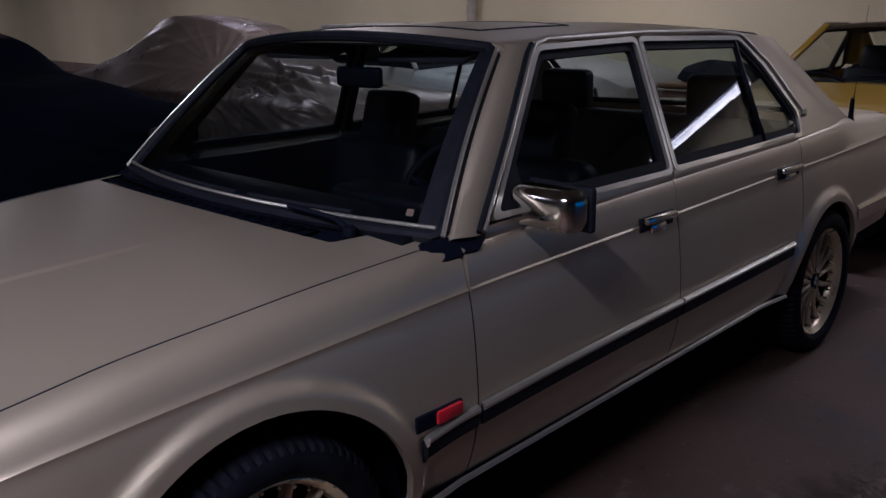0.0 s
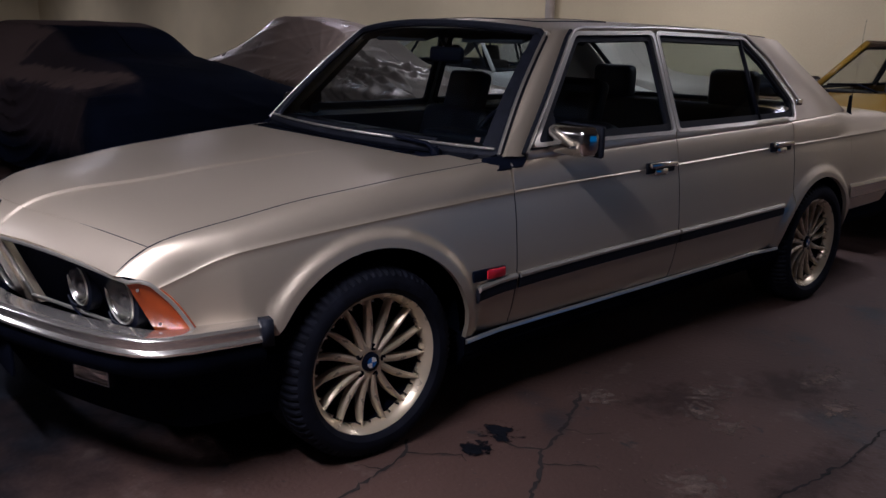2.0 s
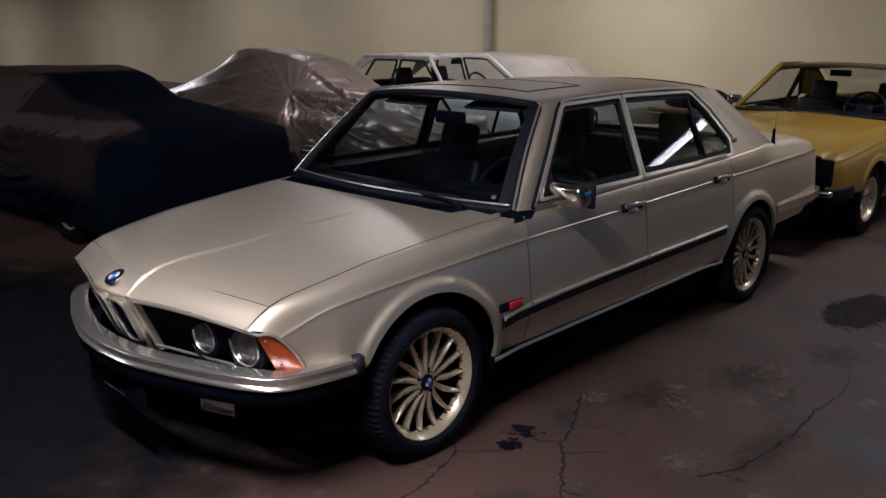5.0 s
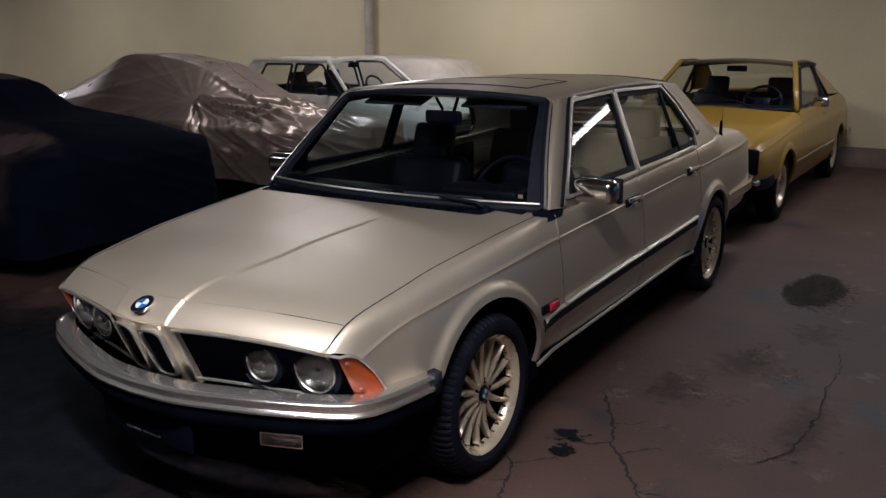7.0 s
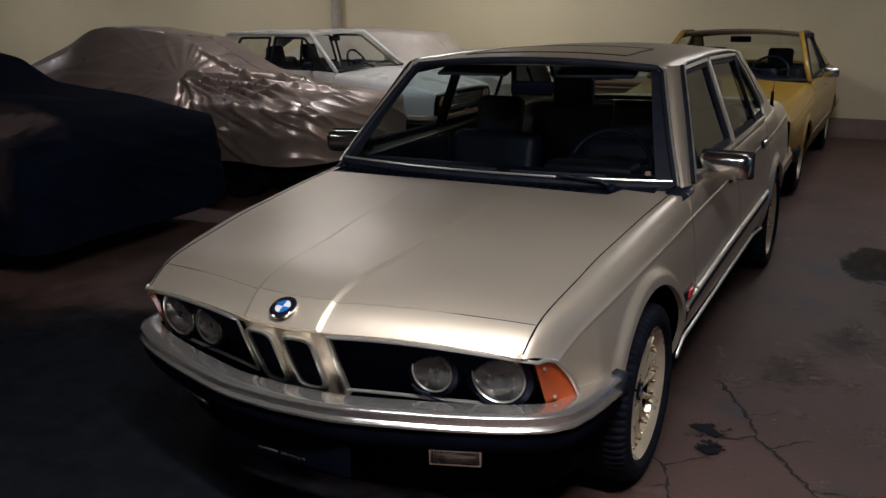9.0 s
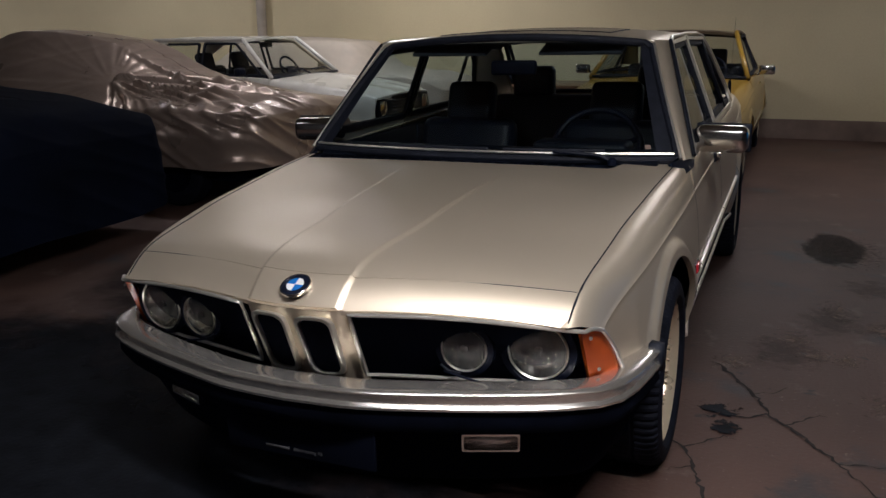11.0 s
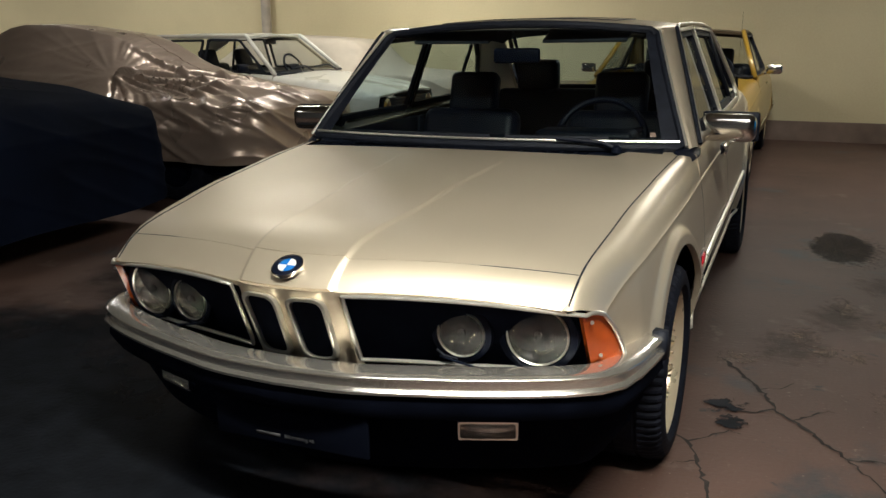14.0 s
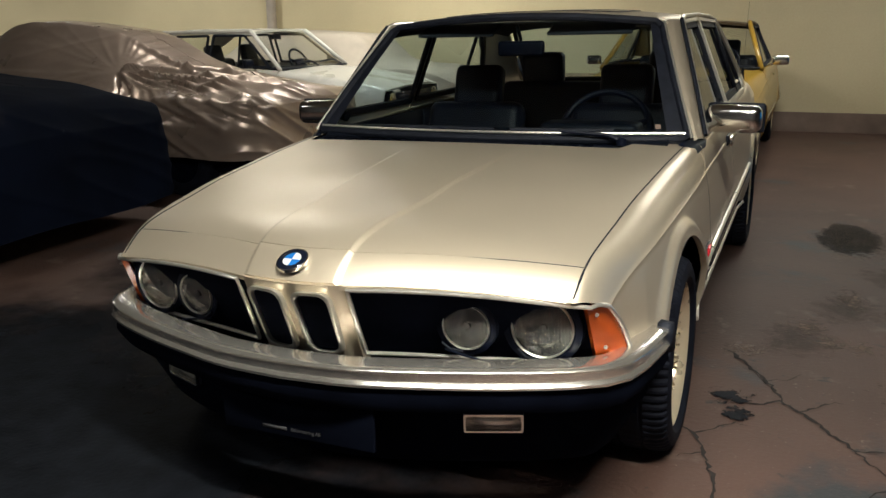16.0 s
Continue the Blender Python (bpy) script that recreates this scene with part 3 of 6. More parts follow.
    for k in range(5):
        share("wheel_bolt", bolt, wheel, pose(0, 0.048 * math.cos(2 * math.pi * k / 5), 0.048 * math.sin(2 * math.pi * k / 5)))
    stud = mesh_of("rim_stud", lathe([(w * 0.50, 0.005), (w * 0.64, 0.005), (w * 0.66, 0.003), (w * 0.66, 0)], 6), CHROME, True)
    for k in range(32):
        a = 2 * math.pi * (k + 0.5) / 32
        share("rim_stud", stud, wheel, pose(0, (rim - 0.030) * math.cos(a), (rim - 0.030) * math.sin(a)))
    disc = part("brake_disc", lathe([(-0.01, 0.05), (-0.01, 0.14), (0.004, 0.14), (0.004, 0.05)], 40), DARK, wheel, "dark brake disc")
    return wheel


def steel_wheel(parent, m, R=0.30, w=0.085, plain=False):
    """A plain steel wheel with a chrome hub cap and trim ring."""
    rim = 0.185
    prof = [(-w, rim), (-w * 1.03, rim + 0.05), (-w * 0.8, R - 0.004), (0, R), (w * 0.8, R - 0.006), (w * 0.98, R - 0.03), (w * 1.03, rim + 0.05), (w, rim + 0.008), (w * 0.8, rim - 0.01)]
    wheel = part("wheel", lathe(prof, 96, groove={4: (3, 1, 0.006)}), TYRE, parent, "narrow black tyre on a steel wheel")
    wheel.matrix_basis = m
    if plain:
        part("rim", lathe([(w * 0.9, rim + 0.006), (w * 0.9, rim - 0.018), (w * 0.45, 0.12), (w * 0.5, 0)], 32), DARK, wheel, "dark steel rim")
        return wheel
    part("rim", lathe([(w * 0.9, rim + 0.006), (w * 0.98, rim), (w * 0.9, rim - 0.018), (w * 0.55, rim - 0.03), (w * 0.45, 0.12), (w * 0.55, 0.09), (w * 0.55, 0)], 48), ALLOY, wheel, "chromed steel rim")
    part("hub_cap", lathe([(w * 0.55, 0.095), (w * 0.72, 0.09), (w * 0.88, 0.05), (w * 0.92, 0)], 40), CHROME, wheel, "domed chrome hub cap")
    return wheel


def seat(parent, x, y, z, width=0.5, headrest=True, name="front_seat"):
    """A car seat with cushion, back and head restraint."""
    t = Matrix.Rotation(radians(-16), 4, "X")
    s = part(name, box((width, 0.5, 0.17), (x, y, z + 0.24), 0.05, 3), LEATHER, parent, "dark leather car seat")
    part("backrest", box((width, 0.14, 0.56), (x, y + 0.30, z + 0.50), 0.055, 3, t), LEATHER, s)
    if headrest:
        part("head_restraint", box((0.25, 0.10, 0.22), (x, y + 0.40, z + 0.84), 0.035, 3, t), LEATHER, s)
        for dx in (-0.06, 0.06):
            part("head_restraint_post", ring([(x + dx, y + 0.36, z + 0.70), (x + dx, y + 0.38, z + 0.80)], 0.006), CHROME, s)
    return s


def steering_wheel(parent, x, y, z, r=0.195):
    t = Matrix.Translation((x, y, z)) @ Matrix.Rotation(radians(62), 4, "X")
    pts = [t @ Vector((r * math.cos(a), r * math.sin(a), 0)) for a in (2 * math.pi * k / 40 for k in range(40))]
    s = part("steering_wheel", ring(pts, 0.014, 8, True), PLASTIC, parent, "black four-spoke steering wheel")
    part("hub", box((0.15, 0.11, 0.05), (0, 0, 0), 0.02, 2, t), PLASTIC, s)
    for a in (200, 340, 160, 20):
        e = t @ Vector((r * math.cos(radians(a)), r * math.sin(radians(a)), 0))
        part("spoke", ring([t @ Vector((0, 0, 0)), e], 0.013), PLASTIC, s)
    part("column", ring([t @ Vector((0, 0, 0)), (x, y - 0.30, z - 0.16)], 0.035, 12), PLASTIC, s)
    return s


# ---- the silver-beige saloon ----
saloon = thing("saloon_car", "silver-beige metallic saloon with chrome trim and alloy wheels on cracked floor", "car")
HUB = 0.310
WB = 2.795
zc = curve((-0.74, 0.650), (-0.55, 0.705), (-0.35, 0.735), (0, 0.765), (0.6, 0.797), (1.5, 0.815), (2.5, 0.838), (3.97, 0.855))
wf = curve((-0.7, 0.902), (-0.5, 0.938), (-0.3, 0.965), (0, 0.985), (0.4, 1.0), (2.6, 1.003), (3.2, 0.985), (3.68, 0.955), (3.97, 0.90))
sill = curve((0.3, 0.315), (2.5, 0.345))
bd = Body(WB, 0.378, 0.350, HUB, 0.868, 0.838, zc, wf, sill, 0.485, 0.44, flare=0.020)
xg = curve((-0.95, 0.672), (-0.73, 0.690), (-0.65, 0.696), (0.0, 0.735), (0.6, 0.771))
zg = curve((-0.95, 0.708), (-0.75, 0.752), (-0.63, 0.772), (-0.53, 0.784), (-0.4, 0.802), (-0.2, 0.834), (0, 0.855), (0.23, 0.878), (0.6, 0.905))
belt = curve((0.55, 0.898), (1.5, 0.922), (2.5, 0.945))


def nose_y(x):
    """The plan of the front edge."""
    a = abs(x)
    return -0.897 + 0.012 * (a / 0.13) ** 2 if a < 0.13 else -0.885 + (a - 0.13) * 0.275


def round_off(s):
    """How far the front edge has rounded down at a distance s behind it."""
    return 0.066 * math.exp(-((max(s, 0) / 0.075) ** 1.15))


def wing_z(y):
    return zg(y) - round_off(y - nose_y(0.69))


# wings, doors, quarters
both("front_wing", bd.panel(-0.735, 0.588, lambda y: (xg(y) + 0.003, wing_z(y)), 30, lean=0.96), PAINT, saloon)
DOOR_TOP = lambda y: (0.812 * (0.985 + 0.015 * step(0.5, 1.0, y)), belt(y))
fd = both("front_door", bd.panel(0.594, 1.548, DOOR_TOP, 16), PAINT, saloon)
rd = both("rear_door", bd.panel(1.554, 2.505, DOOR_TOP, 16), PAINT, saloon)
qt = curve((2.5, 0.812), (2.95, 0.795), (3.18, 0.725), (3.37, 0.70), (3.97, 0.67))
qz = curve((2.5, 0.945), (3.17, 0.966), (3.5, 0.956), (3.82, 0.932), (3.92, 0.907), (3.97, 0.865))
both("rear_quarter", bd.panel(2.511, 3.97, lambda y: (qt(y), qz(y)), 26), PAINT, saloon)
# sills
sp = [(0.0, 0.02), (0.012, 0.015), (0.012, -0.04), (-0.02, -0.085), (-0.10, -0.085), (-0.10, 0.02)]
both("sill", sweep([(bd.x(y, 0.33) - 0.012, y, sill(y) - 0.02) for y in np.linspace(0.365, 2.455, 12)], sp), DARK, saloon, "black sill below the bright moulding")
both("sill_trim", sweep([(bd.x(y, 0.33) + 0.004, y, sill(y) - 0.012) for y in np.linspace(0.37, 2.43, 12)], [(0, 0.010), (0.008, 0.007), (0.010, -0.002), (0, -0.008)]), SATIN, saloon, "bright sill moulding")
# rubbing strips with bright insert
stripz = curve((-0.6, 0.455), (0.35, 0.462), (0.53, 0.482), (2.35, 0.530), (3.1, 0.550))
rub = [(0, 0.026), (0.010, 0.022), (0.014, 0.0), (0.010, -0.022), (0, -0.026)]
ins = [(0.004, 0.034), (0.014, 0.033), (0.019, 0.026), (0.018, 0.018), (0.012, 0.014)]
for a, b in ((0.395, 0.583), (0.60, 1.543), (1.558, 2.41)):
    pa = both("rubbing_strip", bd.strip(a, b, stripz, rub), RUBBER, saloon, "black rubber rubbing strip")
    both("strip_insert", bd.strip(a, b, stripz, ins), SATIN, saloon, "thin chrome line")
# belt mouldings
for a, b in ((0.68, 1.546), (1.556, 2.47)):
    both("belt_moulding", sweep([(DOOR_TOP(y)[0] - 0.004, y, belt(y) + 0.004) for y in np.linspace(a, b, 12)], [(0, 0.026), (0.008, 0.024), (0.013, 0.010), (0.012, -0.004), (0.006, -0.012), (0, -0.012)]), SATIN, saloon, "chrome belt moulding")


# bonnet and nose panel
crown = curve((-0.95, 0.076), (-0.825, 0.078), (-0.65, 0.068), (-0.4, 0.050), (0, 0.031), (0.4, 0.016))


def bonnet_z(x, y):
    g = xg(y)
    q = min(abs(x) / g, 1)
    xr = 0.140 + (y + 0.72) * 0.067
    amp = (0.0085 - 0.0035 * step(-0.75, 0.15, y)) * (1 - step(0.0, 0.36, y))
    ridge = amp * (1 - step(xr, xr + 0.010, abs(x)))
    z = zg(y) + (crown(y) - amp) * (1 - q**2.1) + ridge
    return z - round_off(y - nose_y(x)) - 0.004 * math.exp(-max(y - nose_y(x), 0) / 0.010)


def seam_y(x):
    return nose_y(x) + 0.078 + 0.012 * (x / 0.7) ** 2


def rear_y(x):
    return 0.385 + 0.04 * (x / 0.7) ** 2 + 0.115 * step(0.55, 0.60, x)


def bonnet_grid(y0, y1, nu, nv, edge=0.0):
    rows = []
    for j in range(nv + 1):
        t = j / nv
        row = []
        for i in range(nu + 1):
            s = 2 * i / nu - 1
            x = s * 0.69
            for _ in range(3):
                y = y0(x) * (1 - t) + y1(x) * t
                x = s * (xg(y) - 0.004)
            row.append((x, y, bonnet_z(x, y)))
        rows.append(row)
    return rows


part("bonnet", flange(sheet(bonnet_grid(lambda x: seam_y(x) + 0.0016, rear_y, 260, 40)), 0.02, (0, 0, -1)), PAINT, saloon, "long bonnet with two raised creases", angle=50)
part("nose_panel", flange(sheet(bonnet_grid(nose_y, seam_y, 260, 22)), 0.012, (0, 0.2, -1)), PAINT, saloon, angle=50)
# roundel badge on the bonnet
bt = Matrix.Translation((0, -0.861, bonnet_z(0, -0.861) + 0.002)) @ Matrix.Rotation(radians(27), 4, "X")
badge = part("bonnet_badge", lathe([(0, 0.041), (0.006, 0.040), (0.008, 0.036), (0.0075, 0)], 40, "z"), PLASTIC, saloon, "round black badge with blue and white quarters")
badge.matrix_basis = bt
part("badge_ring", lathe([(0.0, 0.0425), (0.008, 0.0420), (0.0095, 0.0395), (0.008, 0.0385)], 40, "z"), CHROME, badge)
for k in range(4):
    bm = bmesh.new()
    c = bm.verts.new((0, 0, 0.0095))
    arc = [bm.verts.new((0.024 * math.cos(a), 0.024 * math.sin(a), 0.0092)) for a in (math.pi / 2 * (k + j / 8) for j in range(9))]
    for a, b in zip(arc, arc[1:]):
        bm.faces.new((c, a, b))
    part("roundel_quarter", bm, BLUE if k % 2 else WHITE, badge, smooth=False)


# front face
def face(x, z, inset=0.0):
    return Vector((x, nose_y(x) + (0.705 - z) * 0.42 + inset, z))


def lip_z(x):
    return bonnet_z(x, nose_y(x))


def edge_y(z):
    """The front edge of the wing, which leans back towards the bumper."""
    return -0.735 + 0.19 * (max(0, wing_z(-0.735) - z) / 0.19) ** 0.45 * 0.96


for s in (1, -1):
    rows = [[face(s * x, 0.495 + (lip_z(x) - 0.012 - 0.495) * k / 6, 0.030) for x in np.linspace(0.146, 0.716, 14)] for k in range(7)]
    part("grille_panel", flange(sheet(rows), 0.02, (0, 1, 0)), DARK, saloon, "black recessed headlamp panel")
    for lx, lr in ((0.420, 0.060), (0.604, 0.077)):
        c = face(s * lx, 0.600, 0.020)
        tilt = Matrix.Translation(c) @ Matrix.Rotation(radians(90 + 4), 4, "X") @ Matrix.Rotation(radians(s * 6), 4, "Y")
        hl = part("headlamp", lathe([(-0.05, 0.012), (-0.04, lr * 0.55), (-0.012, lr * 0.9), (0, lr * 0.97)], 40, "z"), REFLECTOR, saloon, "round headlamp with fluted glass")
        hl.matrix_basis = tilt
        rows = []
        for j in range(9):
            q = j / 8
            rows.append([(lr * 0.97 * q * math.cos(a), lr * 0.97 * q * math.sin(a), 0.004 + 0.016 * (1 - q * q) + 0.0011 * math.cos(lr * q * math.cos(a) * 620) * (1 if j else 0)) for a in (2 * math.pi * k / 72 for k in range(72))])
        part("lens", weld(sheet(rows, closed=True)), LENS, hl, "fluted clear glass", angle=80)
        part("lamp_ring", lathe([(-0.02, lr * 0.96), (0.004, lr * 0.97), (0.007, lr * 1.00), (0.004, lr * 1.035), (-0.02, lr * 1.035)], 48, "z"), SATIN, hl)
        part("lamp_surround", lathe([(-0.03, lr * 1.04), (0.000, lr * 1.04), (0.004, lr * 1.09), (0.000, lr * 1.30), (-0.03, lr * 1.34)], 40, "z"), PLASTIC, hl)
        part("bulb_shield", lathe([(-0.03, 0.010), (0.0, 0.011), (0.004, 0.0)], 16, "z"), DARK, hl)
        wa = part("wiper_arm", ring([Vector((-0.055 * s, -lr * 1.02, 0.010)), Vector((-0.005 * s, -lr * 1.13, 0.022)), Vector((0.045 * s, -lr * 1.30, 0.024))], 0.0032), PLASTIC, hl, "thin black headlamp wiper")
        part("blade", ring([Vector((-0.062 * s, -lr * 0.70, 0.012)), Vector((-0.042 * s, -lr * 0.97, 0.013)), Vector((-0.008 * s, -lr * 1.06, 0.012))], 0.0035), RUBBER, wa)
    # wrap-round amber signal
    rows = []
    for k in range(9):
        t = k / 8
        row = []
        for j in range(9):
            u = j / 8
            z = 0.664 - 0.150 * t
            ey = edge_y(z)
            p = Vector((0.720 + 0.010 * t, -0.712 + 0.072 * t, 0.668 - 0.154 * t)).lerp(Vector((bd.x(ey, z) - 0.006, ey + 0.002, z)), u)
            p.z += 0.007 * math.sin(math.pi * u) * (1 - t) ** 2
            bulge = 0.005 * math.sin(math.pi * u) * math.sin(math.pi * t) + 0.001
            p += Vector((0.75, -0.65, 0.1)) * bulge
            row.append(Vector((s * p.x, p.y, p.z)))
        rows.append(row)
    sg = part("turn_signal", flange(sheet(rows), 0.02, (-0.6 * s, 0.6, 0)), ORANGE, saloon, "amber wrap-round turn signal")
    for zz in (0.18, 0.80):
        sp0 = rows[int(zz * 8)][2].lerp(rows[int(zz * 8)][4], 0.2)
        part("screw", lathe([(-0.002, 0.0045), (0.0035, 0.0045), (0.0040, 0.0)], 10, "y"), SATIN, sg, "small bright screw").matrix_basis = Matrix.Translation(sp0 + Vector((0.003 * s, -0.006, 0))) @ Matrix.Rotation(radians(180), 4, "Z")
    # one bright frame runs round the lamp panel and the signal
    loop = [face(s * x, lip_z(x) - 0.009, -0.004) for x in np.linspace(0.164, 0.700, 20)]
    off = Vector((0.004 * s, -0.004, 0))
    loop += [rows[0][j] + off + Vector((0, 0, 0.004)) for j in range(1, 9)] + [rows[k][8] + off for k in range(1, 8)]
    loop += [rows[8][j] + off + Vector((0, 0, -0.004)) for j in range(8, 0, -1)]
    loop += [face(s * x, 0.519 - 0.009 * step(0.2, 0.6, x), -0.006) for x in np.linspace(0.710, 0.166, 18)]
    loop += [face(s * 0.163, z, -0.004) for z in np.linspace(0.540, 0.680, 6)]
    part("grille_trim", ring(loop, 0.0058, 8, True), SATIN, saloon, "chrome strip round the lamp panel")
# kidney nose
rows = []
for k in range(11):
    z = 0.486 + (lip_z(0) - 0.004 - 0.486) * k / 10
    hw = 0.153 - 0.004 * (k / 10)
    rows.append([face(x, z, -0.004 + 0.014 * (abs(x) / hw) ** 8) for x in np.linspace(-hw, hw, 41)])
part("nose_surround", flange(sheet(rows), 0.02, (0, 1, 0)), PAINT, saloon)
for s in (1, -1):
    kp = [(s * 0.013, 0.704), (s * 0.123, 0.705), (s * 0.117, 0.515), (s * 0.017, 0.513)]
    fr = frame_of(kp, 0.0098, lambda x, z: face(x, z, -0.013), 0.020, (0, -1, 0.1), 0.034)
    bmesh.ops.bevel(fr, geom=[e for e in fr.edges if e.is_manifold and e.calc_face_angle(0) > 1.0], offset=0.0026, segments=2, affect="EDGES", profile=0.5)
    kf = part("kidney_grille", fr, SATIN, saloon, "upright chrome-framed kidney grille")
    part("backing", pane(shrink(kp, 0.005), lambda x, z: face(x, z, -0.0075), 0.028), DARK, kf)

# front bumper
fp = curve((0, -0.947), (0.15, -0.938), (0.4, -0.876), (0.62, -0.798), (0.72, -0.752))
half_path = [(x, fp(x)) for x in np.linspace(0, 0.70, 15)] + [(0.772, -0.718), (0.815, -0.665), (0.840, -0.585), (0.856, -0.490), (0.868, -0.405)]
path = [(-x, y) for x, y in half_path[:0:-1]] + half_path
chrome_prof = [(-0.070, 0.050), (-0.040, 0.055), (-0.014, 0.052), (-0.002, 0.048), (0.003, 0.043), (0.001, 0.039), (-0.001, 0.036), (-0.002, 0.016), (0.003, 0.012), (0.008, 0.007), (0.007, 0.000), (0.000, -0.004), (-0.04, -0.004)]
drop = lambda y: 0.484
part("front_bumper", sweep([(x, y, drop(y)) for x, y in path], chrome_prof), BUMPER_CHROME, saloon, "wrap-round chrome front bumper", angle=40)
part("bumper_skirt", sweep([(x * 0.985, y + 0.015, drop(y) - 0.060) for x, y in path], [(-0.04, 0.057), (0.012, 0.056), (0.016, 0.02), (0.0, -0.01), (-0.04, -0.01)]), DARK, saloon, "black plastic lower bumper")
ends = [half_path[-1], (0.873, -0.372)]
both("bumper_end_cap", sweep([(x, y, 0.470) for x, y in ends], [(-0.03, 0.076), (0.006, 0.074), (0.012, 0.0), (-0.03, 0.0)]), RUBBER, saloon, "rubber end cap")
part("front_apron", sweep([(x * 0.93, y + 0.10, 0.21) for x, y in path], [(-0.03, 0.20), (0.0, 0.20), (0.0, 0.10), (-0.05, 0.0), (-0.08, 0.0)]), DARK, saloon, "dark front apron")
for s in (1, -1):
    c = Vector((s * 0.484, -0.722, 0.352))
    t = Matrix.Translation(c) @ Matrix.Rotation(radians(s * 20), 4, "Z")
    fg = part("fog_lamp", box((0.155, 0.05, 0.052), (0, 0, 0), 0.006), PLASTIC, saloon, "rectangular fog lamp under the bumper")
    fg.matrix_basis = t
    part("reflector", box((0.145, 0.004, 0.044), (0, -0.024, 0)), REFLECTOR, fg)
    rows = [[(x, -0.0285 - 0.0014 * math.cos(x * 900), z) for x in np.linspace(-0.072, 0.072, 60)] for z in (-0.021, 0.0, 0.021)]
    part("lens", sheet(rows), LENS, fg, "ribbed clear glass")
    part("rim", frame_of([(-0.076, -0.025), (0.076, -0.025), (0.076, 0.025), (-0.076, 0.025)], 0.005, lambda x, z: (x, -0.029, z), 0.008, (0, -1, 0), 0.006), CHROME, fg)
# number-plate holder below the bumper
holder = part("plate_holder", box((0.46, 0.014, 0.145), (0.0, -0.895, 0.365), 0.004), DARK, saloon, "black empty plate holder")
part("edge_strip", ring([(-0.22, -0.903, 0.441), (0.0, -0.905, 0.441), (0.24, -0.903, 0.441)], 0.0022, 6), SATIN, holder, "thin bright edge")
part("print_bar", box((0.075, 0.001, 0.009), (-0.067, -0.9025, 0.316)), INK, holder)
fc = bpy.data.curves.new("print", "FONT")
fc.body, fc.size, fc.align_x = "Bilforretning AS", 0.014, "LEFT"
fc.extrude = 0.0004
fo = new("print", fc)
dg = bpy.context.evaluated_depsgraph_get()
me = bpy.data.meshes.new_from_object(fo.evaluated_get(dg))
bpy.data.objects.remove(fo)
me.materials.append(INK)
share("print", me, holder, pose(-0.017, -0.9025, 0.312, 90, 0, 0))

# dark shut lines
both("shut_line", ring([(xg(y) - 0.0005, y, wing_z(y) - 0.002) for y in np.linspace(-0.728, 0.55, 60)], 0.0036, 6), RUBBER, saloon)
both("shut_line", ring([(x, seam_y(x) + 0.0008, bonnet_z(x, seam_y(x)) - 0.0010) for x in np.linspace(0.40, 0.692, 40)], lambda t: 0.0006 + 0.0014 * min(1, 3 * t), 6), RUBBER, saloon)
for y in (0.591, 1.551, 2.508):
    both("shut_line", ring([(bd.x(y, z) - 0.003, y, z) for z in np.linspace(0.33 if y < 2 else 0.62, zc(y), 20)], 0.0032, 6), RUBBER, saloon)

# cowl and wipers
rows = [[(x, rear_y(x) - 0.02 + (0.60 - 0.13 * (1 - (x / 0.75) ** 2) - rear_y(x)) * t, 0.893 - 0.010 * (x / 0.7) ** 2 + 0.012 * t) for x in np.linspace(-0.758, 0.758, 60)] for t in (0, 0.5, 1)]
cowl = part("cowl", flange(sheet(rows), 0.03, (0, 0, -1)), PLASTIC, saloon, "black ventilated cowl below the windscreen")
for k in range(22):
    x = -0.66 + k * 0.052
    part("cowl_slat", box((0.035, 0.05, 0.004), (x, rear_y(x) + 0.035, 0.901)), DARK, cowl)


def screen(s, t):
    """A point of the windscreen: s from -1 to 1 across, t from 0 at the base to 1 at the top."""
    b = Vector((0.778 * s, 0.570 - 0.110 * (1 - s * s), 0.915))
    u = Vector((0.598 * s, 0.974 - 0.080 * (1 - s * s), 1.331 + 0.036 * (1 - s * s)))
    p = b.lerp(u, t)
    p.y -= 0.018 * math.sin(math.pi * t)
    return p


ws = part("windscreen", sheet([[screen(s, t) for s in np.linspace(-0.995, 0.995, 25)] for t in np.linspace(0.0, 1, 11)]), GLASS, saloon, "curved clear windscreen")
border = [screen(s, 0) for s in np.linspace(-0.97, 0.97, 20)] + [screen(1, t) for t in np.linspace(0.03, 0.96, 10)] + [screen(s, 1) for s in np.linspace(0.96, -0.96, 20)] + [screen(-1, t) for t in np.linspace(0.96, 0.03, 10)]
part("screen_rubber", ring([p + Vector((0, -0.004, 0.002)) for p in border], 0.016, 8, True), RUBBER, ws, "black rubber seal")
for s in (1, -1):
    part("screen_border", sheet([[screen(s * q, t) + Vector((0, -0.0035, 0.0035)) for q in np.linspace(0.905 + 0.02 * t, 0.995, 4)] for t in np.linspace(0.01, 0.99, 12)]), RUBBER, ws, "wide black border along the pillar")
part("sticker", sheet([[screen(sx, tz) + Vector((0, -0.0045, 0.0045)) for sx in np.linspace(0.858, 0.884, 3)] for tz in np.linspace(0.08, 0.115, 3)]), PLINTH, ws, "small pale sticker in the corner")
part("screen_trim", ring([screen(s, 0.030) + Vector((0, -0.013, 0.012)) for s in np.linspace(-0.985, 0.985, 24)], 0.0055), SATIN, ws, "bright moulding")
both("screen_trim", ring([screen(1.0, t) + Vector((0.010, -0.013, 0.008)) for t in np.linspace(0, 0.99, 12)], 0.006), SATIN, ws, "bright moulding")
